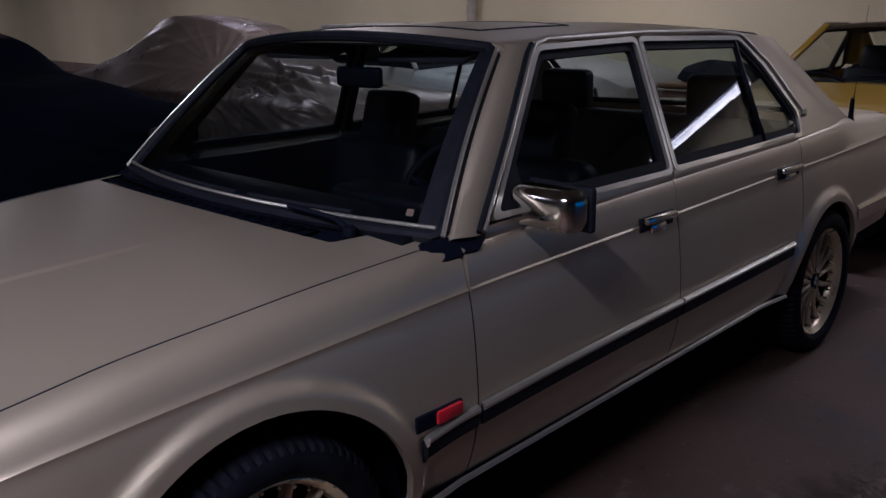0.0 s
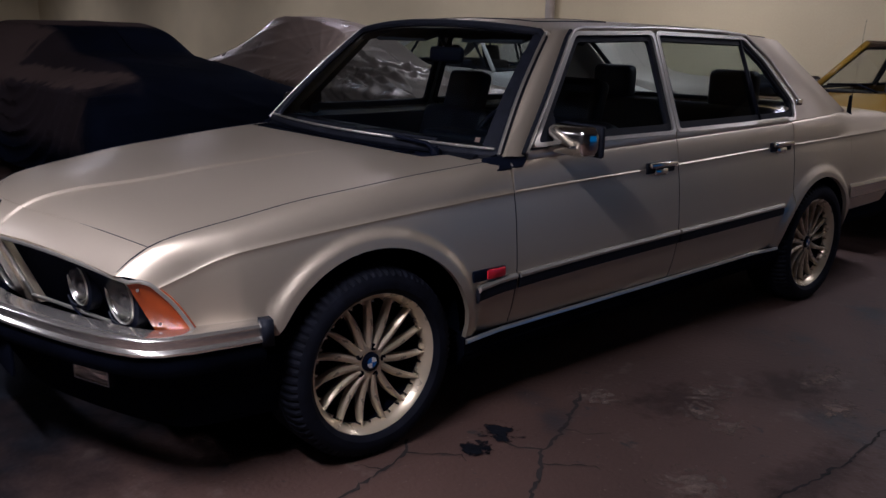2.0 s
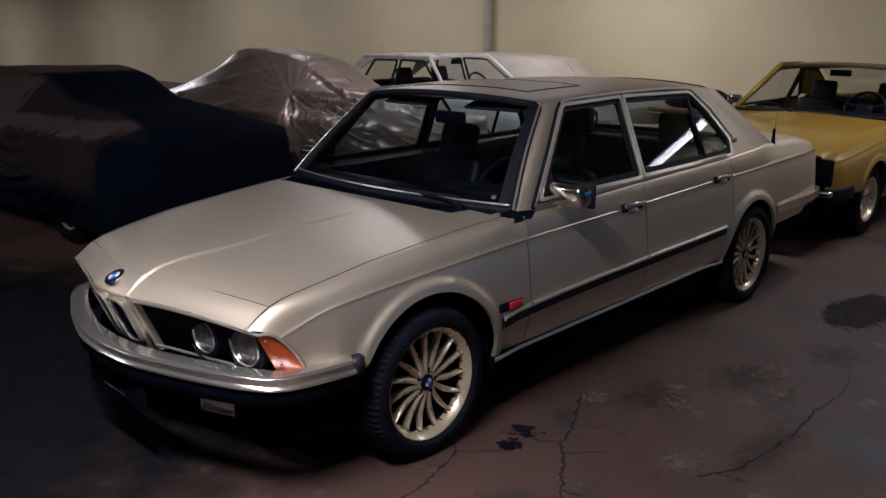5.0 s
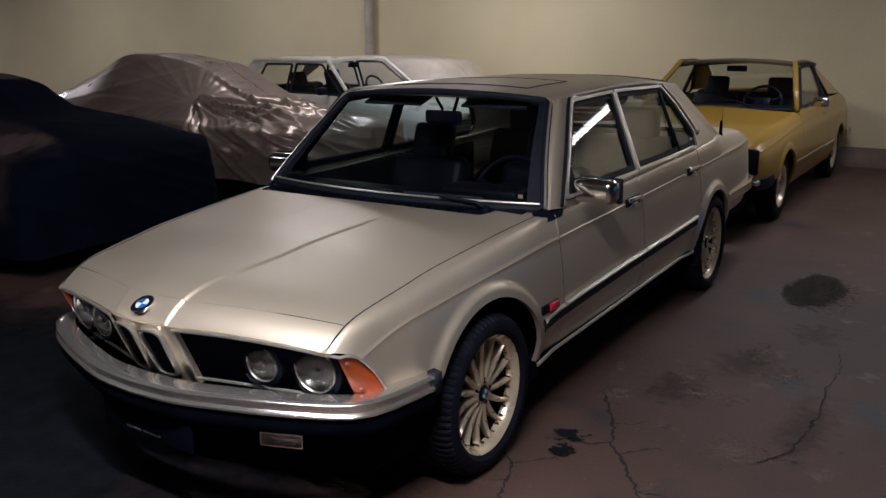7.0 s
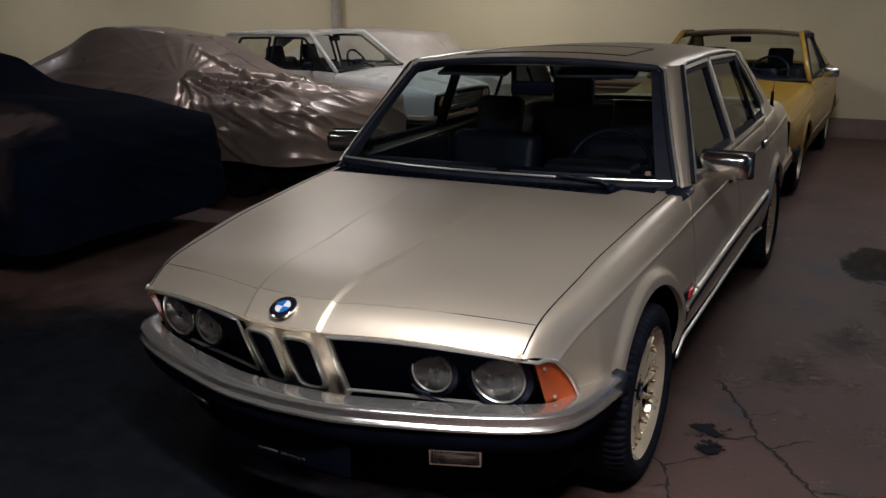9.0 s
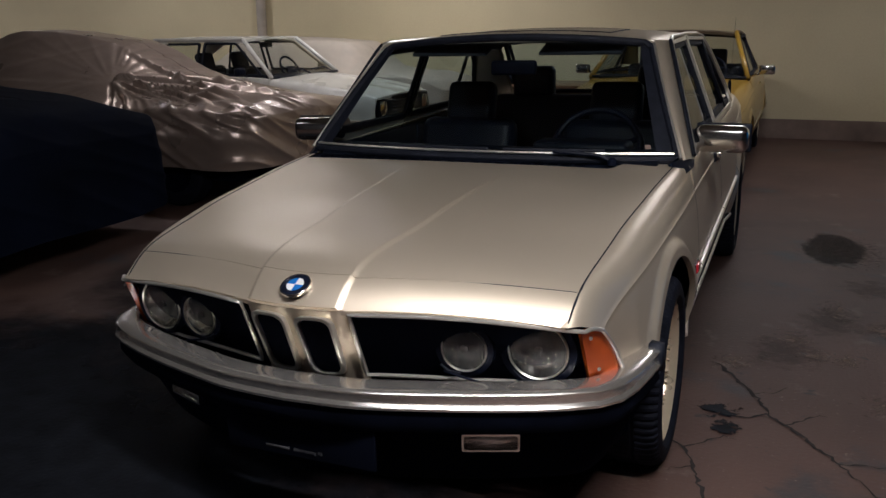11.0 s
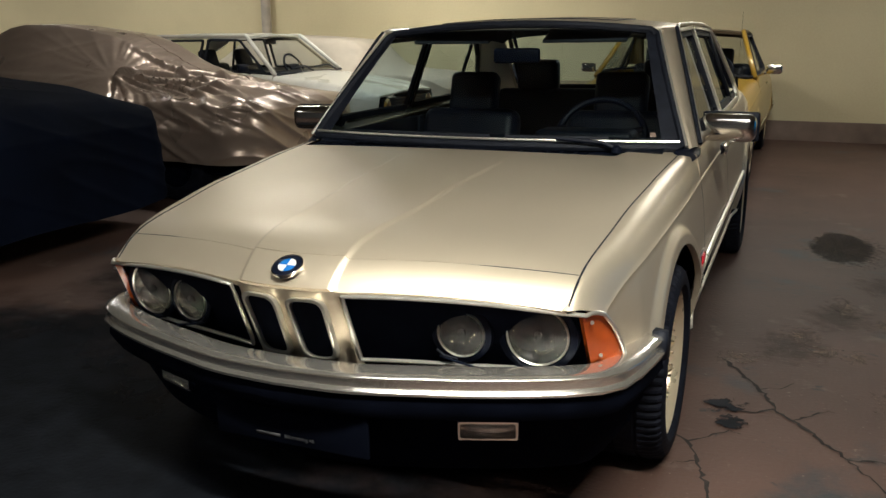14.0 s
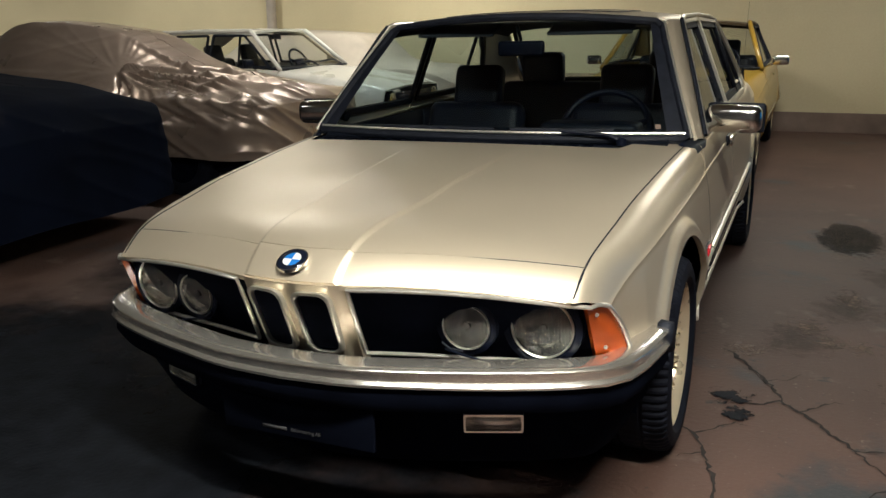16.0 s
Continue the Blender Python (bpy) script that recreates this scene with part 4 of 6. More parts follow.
for x0, x1 in ((-0.42, 0.16), (0.12, 0.60)):
    piv = Vector((x1 - 0.05, 0.475, 0.915))
    tip = screen((x0 + 0.02) / 0.75, 0.05) + Vector((0, -0.022, 0.016))
    wp = part("wiper", ring([piv, piv + Vector((-0.05, 0.0, 0.022)), piv.lerp(tip, 0.55) + Vector((0, -0.01, 0.014))], lambda t: 0.010 - 0.003 * t, 6), PLASTIC, saloon, "black windscreen wiper arm and blade")
    sa, sb = (x0 + 0.0) / 0.75, (x1 - 0.10) / 0.75
    part("blade", ring([screen(sa + (sb - sa) * k / 8, 0.055) + Vector((0, -0.014, 0.010)) for k in range(9)], 0.008, 6, squash=0.6), RUBBER, wp)
    part("pivot", lathe([(0, 0.02), (0.02, 0.018), (0.028, 0.008), (0.028, 0)], 16, "z"), PLASTIC, wp).matrix_basis = Matrix.Translation(piv - Vector((0, 0, 0.012)))


# greenhouse
def side(y, z, out=0.0):
    return Vector((0.815 - (z - 0.93) * 0.375 - 0.02 * (z - 0.93) ** 2 + out, y, z))


rows = []
for k in range(13):
    t = k / 12
    w0 = screen(1.0, t * 1.02 - 0.01)
    d = Vector((0.818, 0.655, 0.915)).lerp(Vector((0.660, 1.055, 1.345)), t)
    m = w0.lerp(d, 0.5) + Vector((0.014, -0.020, 0.006))
    rows.append([w0 + Vector((0.006, 0.002, 0.0)), w0.lerp(m, 0.6) + Vector((0.004, -0.006, 0.002)), m, m.lerp(d, 0.5) + Vector((0.005, -0.004, 0)), d])
both("a_pillar", flange(sheet(rows), 0.025, (-1, 0.4, 0)), PAINT, saloon)
# black wedge at the pillar's foot
foot = [(0.742, 0.520, 0.902), (0.776, 0.497, 0.878), (0.797, 0.500, 0.857), (0.818, 0.645, 0.874), (0.816, 0.668, 0.900), (0.788, 0.598, 0.914)]
bm = bmesh.new()
lo = [bm.verts.new(p) for p in foot]
hi = [bm.verts.new(Vector(p) + Vector((0.011, -0.006, 0.010))) for p in foot]
bm.faces.new(lo)
bm.faces.new(hi)
for k in range(6):
    bm.faces.new((lo[k], lo[(k + 1) % 6], hi[(k + 1) % 6], hi[k]))
bmesh.ops.bevel(bm, geom=bm.edges[:], offset=0.003, segments=1, affect="EDGES")
both("pillar_base_cover", bm, PLASTIC, saloon, "black plastic pillar foot")


def roof_front(x):
    return 0.970 - 0.080 * (1 - min(abs(x) / 0.598, 1) ** 2)


def roof_z(x, y):
    e = curve((0.85, 1.325), (1.05, 1.346), (1.6, 1.358), (2.2, 1.352), (2.5, 1.336), (2.72, 1.312))(y)
    q = min(abs(x) / 0.643, 1)
    return e + 0.044 * (1 - q**2.3) - 0.020 * step(0.93, 1.0, q)


rows = [[(x, roof_front(x) + (2.61 + 0.06 * (1 - (x / 0.65) ** 2) - roof_front(x)) * t, roof_z(x, roof_front(x) + (2.61 + 0.06 * (1 - (x / 0.65) ** 2) - roof_front(x)) * t)) for x in 0.645 * np.sin(np.linspace(-math.pi / 2, math.pi / 2, 31))] for t in np.linspace(0, 1, 34)]
roof = part("roof", flange(sheet(rows), 0.025, (0, 0, -1)), PAINT, saloon, "roof panel with a sliding sunroof")
part("headliner", sheet([[(p[0] * 0.97, p[1], p[2] - 0.03) for p in r] for r in rows]), HEADLINER, roof, "dark cloth headlining")
srp = [(-0.40, 1.12), (0.40, 1.12), (0.40, 1.56), (-0.40, 1.56)]
pts = [(x, y) for a, b in zip(srp, srp[1:] + srp[:1]) for x, y in ((a[0] + (b[0] - a[0]) * k / 10, a[1] + (b[1] - a[1]) * k / 10) for k in range(10))]
part("sunroof_seal", ring([(x, y, roof_z(x, y) + 0.0005) for x, y in pts], 0.004, 6, True), RUBBER, roof, "black sunroof seal")
sill_rows = [[(x, y, roof_z(x, y) + 0.002) for x in np.linspace(-0.393, 0.393, 12)] for y in np.linspace(1.127, 1.553, 10)]
part("sunroof_panel", flange(sheet(sill_rows), 0.004, (0, 0, -1)), PAINT, roof)

# door windows with chrome frames
FW = [(0.688, 0.940), (1.045, 1.340), (1.551, 1.352), (1.551, 0.940)]
RW = [(1.557, 0.945), (1.557, 1.352), (2.240, 1.340), (2.385, 1.235), (2.570, 1.045), (2.550, 0.952)]
for s in (1, -1):
    def P(y, z, out=0.0, s=s):
        p = side(y, z, out)
        return Vector((p.x * s, p.y, p.z))

    for door, poly in ((fd[0] if s > 0 else fd[1], FW), (rd[0] if s > 0 else rd[1], RW)):
        wf_ = part("window_frame", frame_of(poly, 0.015, lambda y, z: P(y, z, 0.004), 0.018, (s, 0, 0.35), 0.03), SATIN, door, "chrome window frame")
        part("window_seal", frame_of(shrink(poly, 0.012), 0.028, lambda y, z: P(y, z, -0.006), 0.016, (s, 0, 0.35), 0.03), RUBBER, door, "black window rubber")
        part("door_glass", pane(shrink(poly, 0.035), lambda y, z: P(y, z, -0.012), 0.02), GLASS, door, "clear door glass")
    part("quarter_divider", ring([P(2.215, 1.335, -0.002), P(2.235, 0.96, -0.002)], 0.011, 8), RUBBER, rd[0] if s > 0 else rd[1], "black window divider")
    # b-pillar cover
    part("b_pillar", sheet([[P(1.522, 0.95, 0.002), P(1.522, 1.34, 0.002)], [P(1.586, 0.95, 0.002), P(1.586, 1.34, 0.002)]]), RUBBER, saloon, "black centre pillar")
    part("b_pillar_trim", sheet([[P(1.562, 0.95, 0.014), P(1.562, 1.345, 0.014)], [P(1.578, 0.95, 0.015), P(1.578, 1.345, 0.015)]]), SATIN, saloon, "bright pillar strip")
    # drip moulding from the pillar foot over the doors
    dr = [P(0.655, 0.925, 0.010), P(0.84, 1.125, 0.012), P(1.01, 1.318, 0.013), P(1.045, 1.345, 0.012), P(1.10, 1.356, 0.010), P(1.60, 1.366, 0.008), P(2.05, 1.362, 0.008), P(2.26, 1.346, 0.010), P(2.42, 1.240, 0.012), P(2.605, 1.050, 0.012)]
    part("drip_moulding", ring(dr, 0.0085, 8), SATIN, saloon, "chrome drip moulding")
    part("gutter_seal", ring([p + Vector((-0.002 * s, -0.013, 0.0)) for p in dr[:4]], 0.008, 8), RUBBER, saloon, "thin black gutter rubber")
    part("rail_panel", sheet([[P(y, z, 0.002), Vector((s * 0.638, y, roof_z(0.640, y) + 0.004))] for y, z in ((1.03, 1.335), (1.2, 1.35), (1.6, 1.356), (2.0, 1.355), (2.3, 1.345))]), PAINT, saloon)
    # rear pillar
    rows = []
    for k in range(11):
        t = k / 10
        f = Vector((2.270, 1.350)).lerp(Vector((2.625, 0.955)), t) if t < 0.75 else Vector((2.270, 1.350)).lerp(Vector((2.625, 0.955)), 0.75).lerp(Vector((2.50, 0.950)), (t - 0.75) / 0.25)
        b = Vector((2.61, 1.330)).lerp(Vector((3.23, 0.966)), t)
        row = []
        for j in range(9):
            u = j / 8
            y, z = f.x + (b.x - f.x) * u, f.y + (b.y - f.y) * u
            inx = 0.11 * step(0.45, 1.0, u) ** 1.3 * (0.45 + 0.55 * t)
            p = P(y, z, 0.0)
            row.append((p.x - s * inx * 0.55, y, z))
        rows.append(row)
    part("rear_pillar", flange(sheet(rows), 0.02, (-s, 0, 0)), PAINT, saloon)
    part("pillar_vent", box((0.012, 0.06, 0.03), tuple(P(2.625, 1.035, 0.004)), 0.004), CHROME, saloon, "chrome pillar badge")


def back_screen(s, t):
    b = Vector((0.69 * s, 3.22 + 0.07 * (1 - s * s), 0.975))
    u = Vector((0.58 * s, 2.605 + 0.06 * (1 - s * s), 1.330 + 0.03 * (1 - s * s)))
    return b.lerp(u, t)


bs = part("rear_window", sheet([[back_screen(s, t) for s in np.linspace(-1, 1, 17)] for t in np.linspace(0, 1, 7)]), GLASS, saloon, "clear rear window")
border = [back_screen(s, 0) for s in np.linspace(-0.97, 0.97, 16)] + [back_screen(1, t) for t in np.linspace(0.03, 0.96, 8)] + [back_screen(s, 1) for s in np.linspace(0.96, -0.96, 16)] + [back_screen(-1, t) for t in np.linspace(0.96, 0.03, 8)]
part("window_seal", ring(border, 0.014, 8, True), RUBBER, bs, "black rubber seal")
# boot
rows = []
for t in np.linspace(0, 1, 16):
    rows.append([])
    for x in np.linspace(-0.69, 0.69, 17):
        w = 1 - (x / 0.69) ** 2
        y0, y1 = 3.23 + 0.07 * w, 3.925 + 0.05 * w
        rows[-1].append((x, y0 + (y1 - y0) * t, 0.965 - 0.035 * t + 0.018 * w - 0.03 * step(0.92, 1, t)))
part("boot_lid", flange(sheet(rows), 0.02, (0, 0, -1)), PAINT, saloon)
rows = [[(x, 3.958 + 0.05 * (1 - (x / 0.74) ** 2) - 0.04 * t, 0.885 - 0.39 * t) for x in np.linspace(-0.735, 0.735, 17)] for t in np.linspace(0, 1, 6)]
part("tail_panel", flange(sheet(rows), 0.03, (0, -1, 0)), PAINT, saloon)
tp = [(0.858, 3.145), (0.853, 3.4), (0.845, 3.75), (0.81, 3.96), (0.71, 4.045), (0.4, 4.08), (0, 4.09)]
tp = tp + [(-x, y) for x, y in tp[-2::-1]]
part("rear_bumper", sweep([(x, y, 0.515) for x, y in tp], [(-0.05, 0.07), (0.0, 0.07), (0.012, 0.055), (0.012, 0.0), (0.0, -0.01), (-0.04, -0.01)]), BUMPER_CHROME, saloon, "wrap-round chrome rear bumper")
part("rear_apron", sweep([(x * 0.97, y - 0.03 if y > 3.5 else y, 0.33) for x, y in tp], [(-0.04, 0.18), (0.0, 0.18), (0.0, 0.05), (-0.05, 0.0)]), DARK, saloon, "dark rear apron")
an = Vector((0.752, 3.25, 0.950))
ant = part("aerial", ring([an + Vector((0, 0, 0.0)), an + Vector((0.004, 0.012, 0.16)), an + Vector((0.012, 0.035, 0.50))], lambda t: 0.005 - 0.0042 * min(1, t * 2.2), 6), PLASTIC, saloon, "thin black aerial on the rear wing")
part("aerial_base", lathe([(0, 0.018), (0.02, 0.012), (0.10, 0.009), (0.11, 0.0)], 14, "z"), PLASTIC, ant).matrix_basis = Matrix.Translation(an - Vector((0, 0, 0.006)))

# door handles, mirrors, side markers
for s in (1, -1):
    for door, y in ((fd[0] if s > 0 else fd[1], 1.425), (rd[0] if s > 0 else rd[1], 2.38)):
        z = zc(y) + 0.004
        x = bd.x(y, z)
        hd = part("door_handle", box((0.022, 0.175, 0.022), (s * (x + 0.018), y, z + 0.012), 0.008, 2), CHROME, door, "chrome pull handle")
        part("handle_recess", box((0.012, 0.19, 0.045), (s * (x + 0.002), y, z), 0.005), RUBBER, hd, "black handle recess")
        part("handle_flap", box((0.018, 0.085, 0.030), (s * (x + 0.014), y - 0.01, z - 0.016), 0.010, 2), CHROME, hd)
    mp = Matrix.Translation((s * 0.908, 0.80, 0.972)) @ Matrix.Rotation(radians(-6 * s), 4, "Z")
    mi = part("door_mirror", box((0.205, 0.095, 0.105), (0, 0, 0), 0.032, 4), CHROME, saloon, "rectangular chrome door mirror")
    mi.matrix_basis = mp
    part("mirror_rim", box((0.212, 0.022, 0.112), (0, 0.045, 0), 0.010, 3), RUBBER, mi, "black rubber rim")
    part("mirror_glass", box((0.180, 0.004, 0.085), (0, 0.058, 0), 0.0015), REFLECTOR, mi, "mirror glass")
    part("mirror_foot", ring([(-0.075 * s, 0.0, -0.01), (-0.115 * s, -0.01, -0.015), (-0.135 * s, -0.015, -0.02)], 0.024, 10), RUBBER, mi, "black mirror foot")
    bm = bmesh.new()
    bm.faces.new([bm.verts.new((s * side(y, z, 0.006).x, y, z)) for y, z in ((0.70, 0.945), (0.84, 0.945), (0.84, 1.10))])
    part("mirror_sail", bm, RUBBER, saloon, "black window corner plate")
    y, z = 0.455, 0.535
    mk = part("side_marker", box((0.016, 0.085, 0.034), (s * (bd.x(y, z) + 0.006), y + 0.028, z), 0.006, 2), RED, saloon, "red side marker lamp")
    part("marker_base", box((0.012, 0.150, 0.040), (s * (bd.x(y, z) + 0.001), y, z), 0.004), PLASTIC, mk)
# wheels
for y in (0, WB):
    alloy_wheel(saloon, pose(0.748 + (0.012 if y else 0), y, HUB, 14 if y else 4, 0, 0))
    alloy_wheel(saloon, pose(-0.748 - (0.012 if y else 0), y, HUB + 0.020, 30, 0, 180))
# under-structure that closes the car below
part("floor_pan", box((1.50, 2.05, 0.06), (0, 1.41, 0.27), 0.02), DARK, saloon)
part("engine_bay", box((1.04, 1.10, 0.34), (0, -0.03, 0.40), 0.04), DARK, saloon)
part("boot_floor", box((1.04, 1.10, 0.40), (0, 3.18, 0.50), 0.04), DARK, saloon)
part("bulkhead", box((1.48, 0.04, 0.60), (0, 0.52, 0.58), 0.005), DARK, saloon)
part("parcel_shelf", box((1.38, 0.45, 0.04), (0, 2.97, 0.915), 0.01), LEATHER, saloon)
both("inner_wing", sheet([[(0.70 - 0.02 * k, y, 0.45 + 0.09 * k) for y in np.linspace(-0.38, 0.52, 8)] for k in range(4)]), DARK, saloon)
for yy in (0, WB):
    rows = [[(x, yy + 0.40 * math.cos(a), HUB + 0.40 * math.sin(a)) for x in (0.52, 0.79)] for a in np.linspace(-0.1, math.pi + 0.1, 18)]
    both("wheel_liner", sheet(rows), DARK, saloon)
for s in (1, -1):
    for y0, y1 in ((0.62, 1.54), (1.56, 2.48)):
        part("door_card", box((0.03, y1 - y0, 0.60), (s * 0.745, (y0 + y1) / 2, 0.62), 0.01), LEATHER, fd[0 if s > 0 else 1] if y0 < 1 else rd[0 if s > 0 else 1], "dark leather door card")
# cabin
rows = [[(x, 0.50 + 0.28 * t + 0.0, 0.905 + 0.035 * math.sin(math.pi * min(1, t * 1.1)) - 0.09 * step(0.8, 1, t)) for x in np.linspace(-0.71, 0.71, 18)] for t in np.linspace(0, 1, 10)]
dash = part("dashboard", flange(sheet(rows), 0.22, (0, 0.1, -1)), DASH, saloon, "dark angled dashboard")
part("instrument_hood", box((0.40, 0.16, 0.07), (0.36, 0.80, 0.915), 0.025, 3), DASH, dash)
steering_wheel(saloon, 0.37, 1.00, 0.875)
for x in (0.37, -0.37):
    seat(saloon, x, 1.05, 0.20)
part("rear_bench", box((1.32, 0.5, 0.20), (0, 2.28, 0.50), 0.05, 3), LEATHER, saloon, "dark leather rear bench")
part("rear_backrest", box((1.32, 0.16, 0.52), (0, 2.60, 0.74), 0.05, 3, Matrix.Rotation(radians(-18), 4, "X")), LEATHER, saloon)
for x in (-0.36, 0.36):
    part("rear_head_restraint", box((0.27, 0.10, 0.20), (x * 1.1, 2.66, 1.075), 0.035, 3), LEATHER, saloon, "dark rear head restraint")
im = part("interior_mirror", box((0.21, 0.03, 0.065), (0.0, 0.99, 1.238), 0.014, 3), PLASTIC, saloon, "black interior mirror")
part("mirror_stalk", ring([(0, 0.985, 1.275), (0, 0.93, 1.335)], 0.008), PLASTIC, im)
both("sun_visor", box((0.36, 0.14, 0.016), (0.30, 1.03, 1.318), 0.006, 2, Matrix.Rotation(radians(18), 4, "X")), HEADLINER, saloon, "folded sun visor")
part("gear_console", box((0.22, 0.75, 0.22), (0, 1.05, 0.46), 0.03, 2), DASH, saloon)


# the body hangs a little lower on its far side
saloon.matrix_basis = Matrix.Translation((1, 0, 0)) @ Matrix.Rotation(radians(-0.65), 4, "Y") @ Matrix.Translation((-1, 0, 0))


# ---- the hall ----
def slab(name, a, b, material, label, category):
    size = [b[i] - a[i] for i in range(3)]
    c = [(a[i] + b[i]) / 2 for i in range(3)]
    return solid(name, box(size, c), material, label, category, "structure", smooth=False)


solid("floor", sheet([[(x, y, 0) for x in np.linspace(WEST - 1, EAST + 30, 20)] for y in np.linspace(SOUTH - 1, WALL_Y + 1, 20)]), FLOOR, "worn brown concrete floor with damp blotches", "floor", "structure")
slab("wall_north", (WEST, WALL_Y, 0), (EAST, WALL_Y + 0.25, CEIL), WALL, "plain cream-painted wall", "wall")
slab("wall_west", (WEST - 0.25, SOUTH, 0), (WEST, WALL_Y, CEIL), WALL, "plain cream-painted wall", "wall")
# unseen gap added in the east wall: teal world light fills shadows through it
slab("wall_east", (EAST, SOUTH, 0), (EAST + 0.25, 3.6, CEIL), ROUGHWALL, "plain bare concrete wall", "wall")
slab("wall_east_lintel", (EAST, 3.6, 2.6), (EAST + 0.25, WALL_Y, CEIL), ROUGHWALL, "unseen concrete beam over the gap added for teal light", "wall")
# unseen south and east walls, kept dark to bounce little light
slab("wall_south", (WEST, SOUTH - 0.25, 0), (EAST, SOUTH, CEIL), ROUGHWALL, "plain bare concrete wall", "wall")
slab("ceiling", (WEST, SOUTH, CEIL), (EAST, WALL_Y, CEIL + 0.25), CEILING, "grey concrete ceiling", "ceiling")
slab("baseboard", (WEST, WALL_Y - 0.015, 0), (EAST, WALL_Y, 0.24), PLINTH, "brown painted band along the foot of the wall", "baseboard")
solid("wall_pipe", ring([(-6.57, WALL_Y - 0.09, 0), (-6.57, WALL_Y - 0.09, 1.6), (-6.57, WALL_Y - 0.09, CEIL)], 0.075, 16), PIPE, "painted vertical pipe on the wall", "pipe", "structure")


def tube_light(m):
    t = thing("ceiling_light", "white ceiling batten with two lit fluorescent tubes", "lamp", m, "ceiling lights")
    part("housing", box((1.55, 0.20, 0.06), (0, 0, 0), 0.01), LAMP_WHITE, t)
    for dx in (-0.6, 0.6) if m.translation.z < CEIL - 0.1 else ():
        part("chain", ring([(dx, 0, 0.02), (dx, 0, CEIL - m.translation.z)], 0.006, 6), LAMP_WHITE, t, "thin hanging rod")
    for dy in (-0.055, 0.055):
        part("tube", ring([(-0.74, dy, -0.055), (0.74, dy, -0.055)], 0.014, 10), TUBE_ON, t, "lit fluorescent tube")
    return t


HIGH = CEIL - 0.03
LAMPS = (
    (-28.0, 5.2, HIGH, 100, 0, 0), (-20.0, 5.2, HIGH, 90, 0, 0), (-13.5, 5.4, HIGH, 66, 20, 0), (-8.2, 5.8, HIGH, 58, 38, 0), (-3.4, 6.4, HIGH, 62, 22, 0),
    (0.3, -2.0, HIGH, 30, 0, 10), (-3.7, 3.8, HIGH, 23, 0, 0), (1.25, 5.4, HIGH, 57, -2, 0), (1.45, -1.95, HIGH, 235, -16, 8), (0.9, -5.4, HIGH, 16, -40, 0), (-4.6, -3.6, HIGH, 34, 10, 0), (3.8, 8.3, 2.80, 14, 0, 0),
)
first = tube_light(pose(*LAMPS[0][:3]))
for x, y, z, e, tilt, lean in LAMPS[1:-1]:
    copy_thing(first, pose(x, y, z))
tube_light(pose(*LAMPS[-1][:3]))
for x, y, z, e, tilt, lean in LAMPS:
    la = bpy.data.lights.new("tube_glow", "AREA")
    la.shape, la.size, la.size_y, la.energy, la.color = "RECTANGLE", 1.5, 0.16, e, (1.0, 0.88, 0.59)
    lo = new("tube_glow", la)
    lo.matrix_basis = pose(x, y, z - 0.10, tilt, lean, 0)


# cracks in the floor
def crack(points, width, rnd):
    pts = [Vector((x, y, 0)) for x, y in points]
    fine = []
    for a, b in zip(pts, pts[1:]):
        n = max(2, int((b - a).length / 0.022))
        for k in range(n):
            p = a.lerp(b, k / n)
            if fine:
                p += Vector((rnd.uniform(-1, 1), rnd.uniform(-1, 1), 0)) * 0.009
            fine.append(p)
    fine.append(pts[-1])
    rows = []
    for i, p in enumerate(fine):
        d = (fine[min(i + 1, len(fine) - 1)] - fine[max(i - 1, 0)]).normalized()
        o = Vector((-d.y, d.x, 0))
        w = 0.85 * width * (0.35 + rnd.random()) * (1 - 0.75 * (i / (len(fine) - 1)) ** 2)
        rows.append([p + o * w + Vector((0, 0, 0.0025)), p - o * w * rnd.uniform(0.6, 1.3) + Vector((0, 0, 0.0025))])
    return sheet(rows)


rnd = random.Random(5)
CRACKS = [
    ([(0.93, 0.90), (1.02, 0.76), (1.10, 0.62), (1.16, 0.45), (1.26, 0.33), (1.385, 0.14), (1.50, -0.05), (1.62, -0.28)], 0.009),
    ([(1.155, 0.45), (1.07, 0.39), (0.97, 0.41), (0.93, 0.36)], 0.006),
    ([(1.22, 0.38), (1.27, 0.44), (1.33, 0.51), (1.36, 0.50)], 0.006),
    ([(0.83, 0.14), (0.90, 0.08), (0.945, -0.04), (0.985, -0.20), (1.02, -0.40), (0.98, -0.62)], 0.008),
    ([(0.90, 0.085), (0.965, 0.14), (1.02, 0.21), (1.06, 0.20)], 0.006),
    ([(0.945, -0.04), (0.90, -0.06), (0.87, -0.10)], 0.004),
    ([(1.385, 0.14), (1.46, 0.17), (1.53, 0.16), (1.58, 0.21)], 0.005),
    ([(1.10, 0.62), (1.18, 0.66), (1.22, 0.73)], 0.004),
    ([(1.50, -0.05), (1.42, -0.13), (1.40, -0.22)], 0.004),
    ([(1.70, 0.60), (1.78, 0.74), (1.80, 0.82), (1.825, 1.20), (1.80, 1.51), (1.815, 1.80), (1.76, 2.1)], 0.007),
]
for pts, w in CRACKS:
    solid("floor_crack", crack(pts, w, rnd), CRACK, "jagged dark crack in the concrete floor", "crack", "structure")


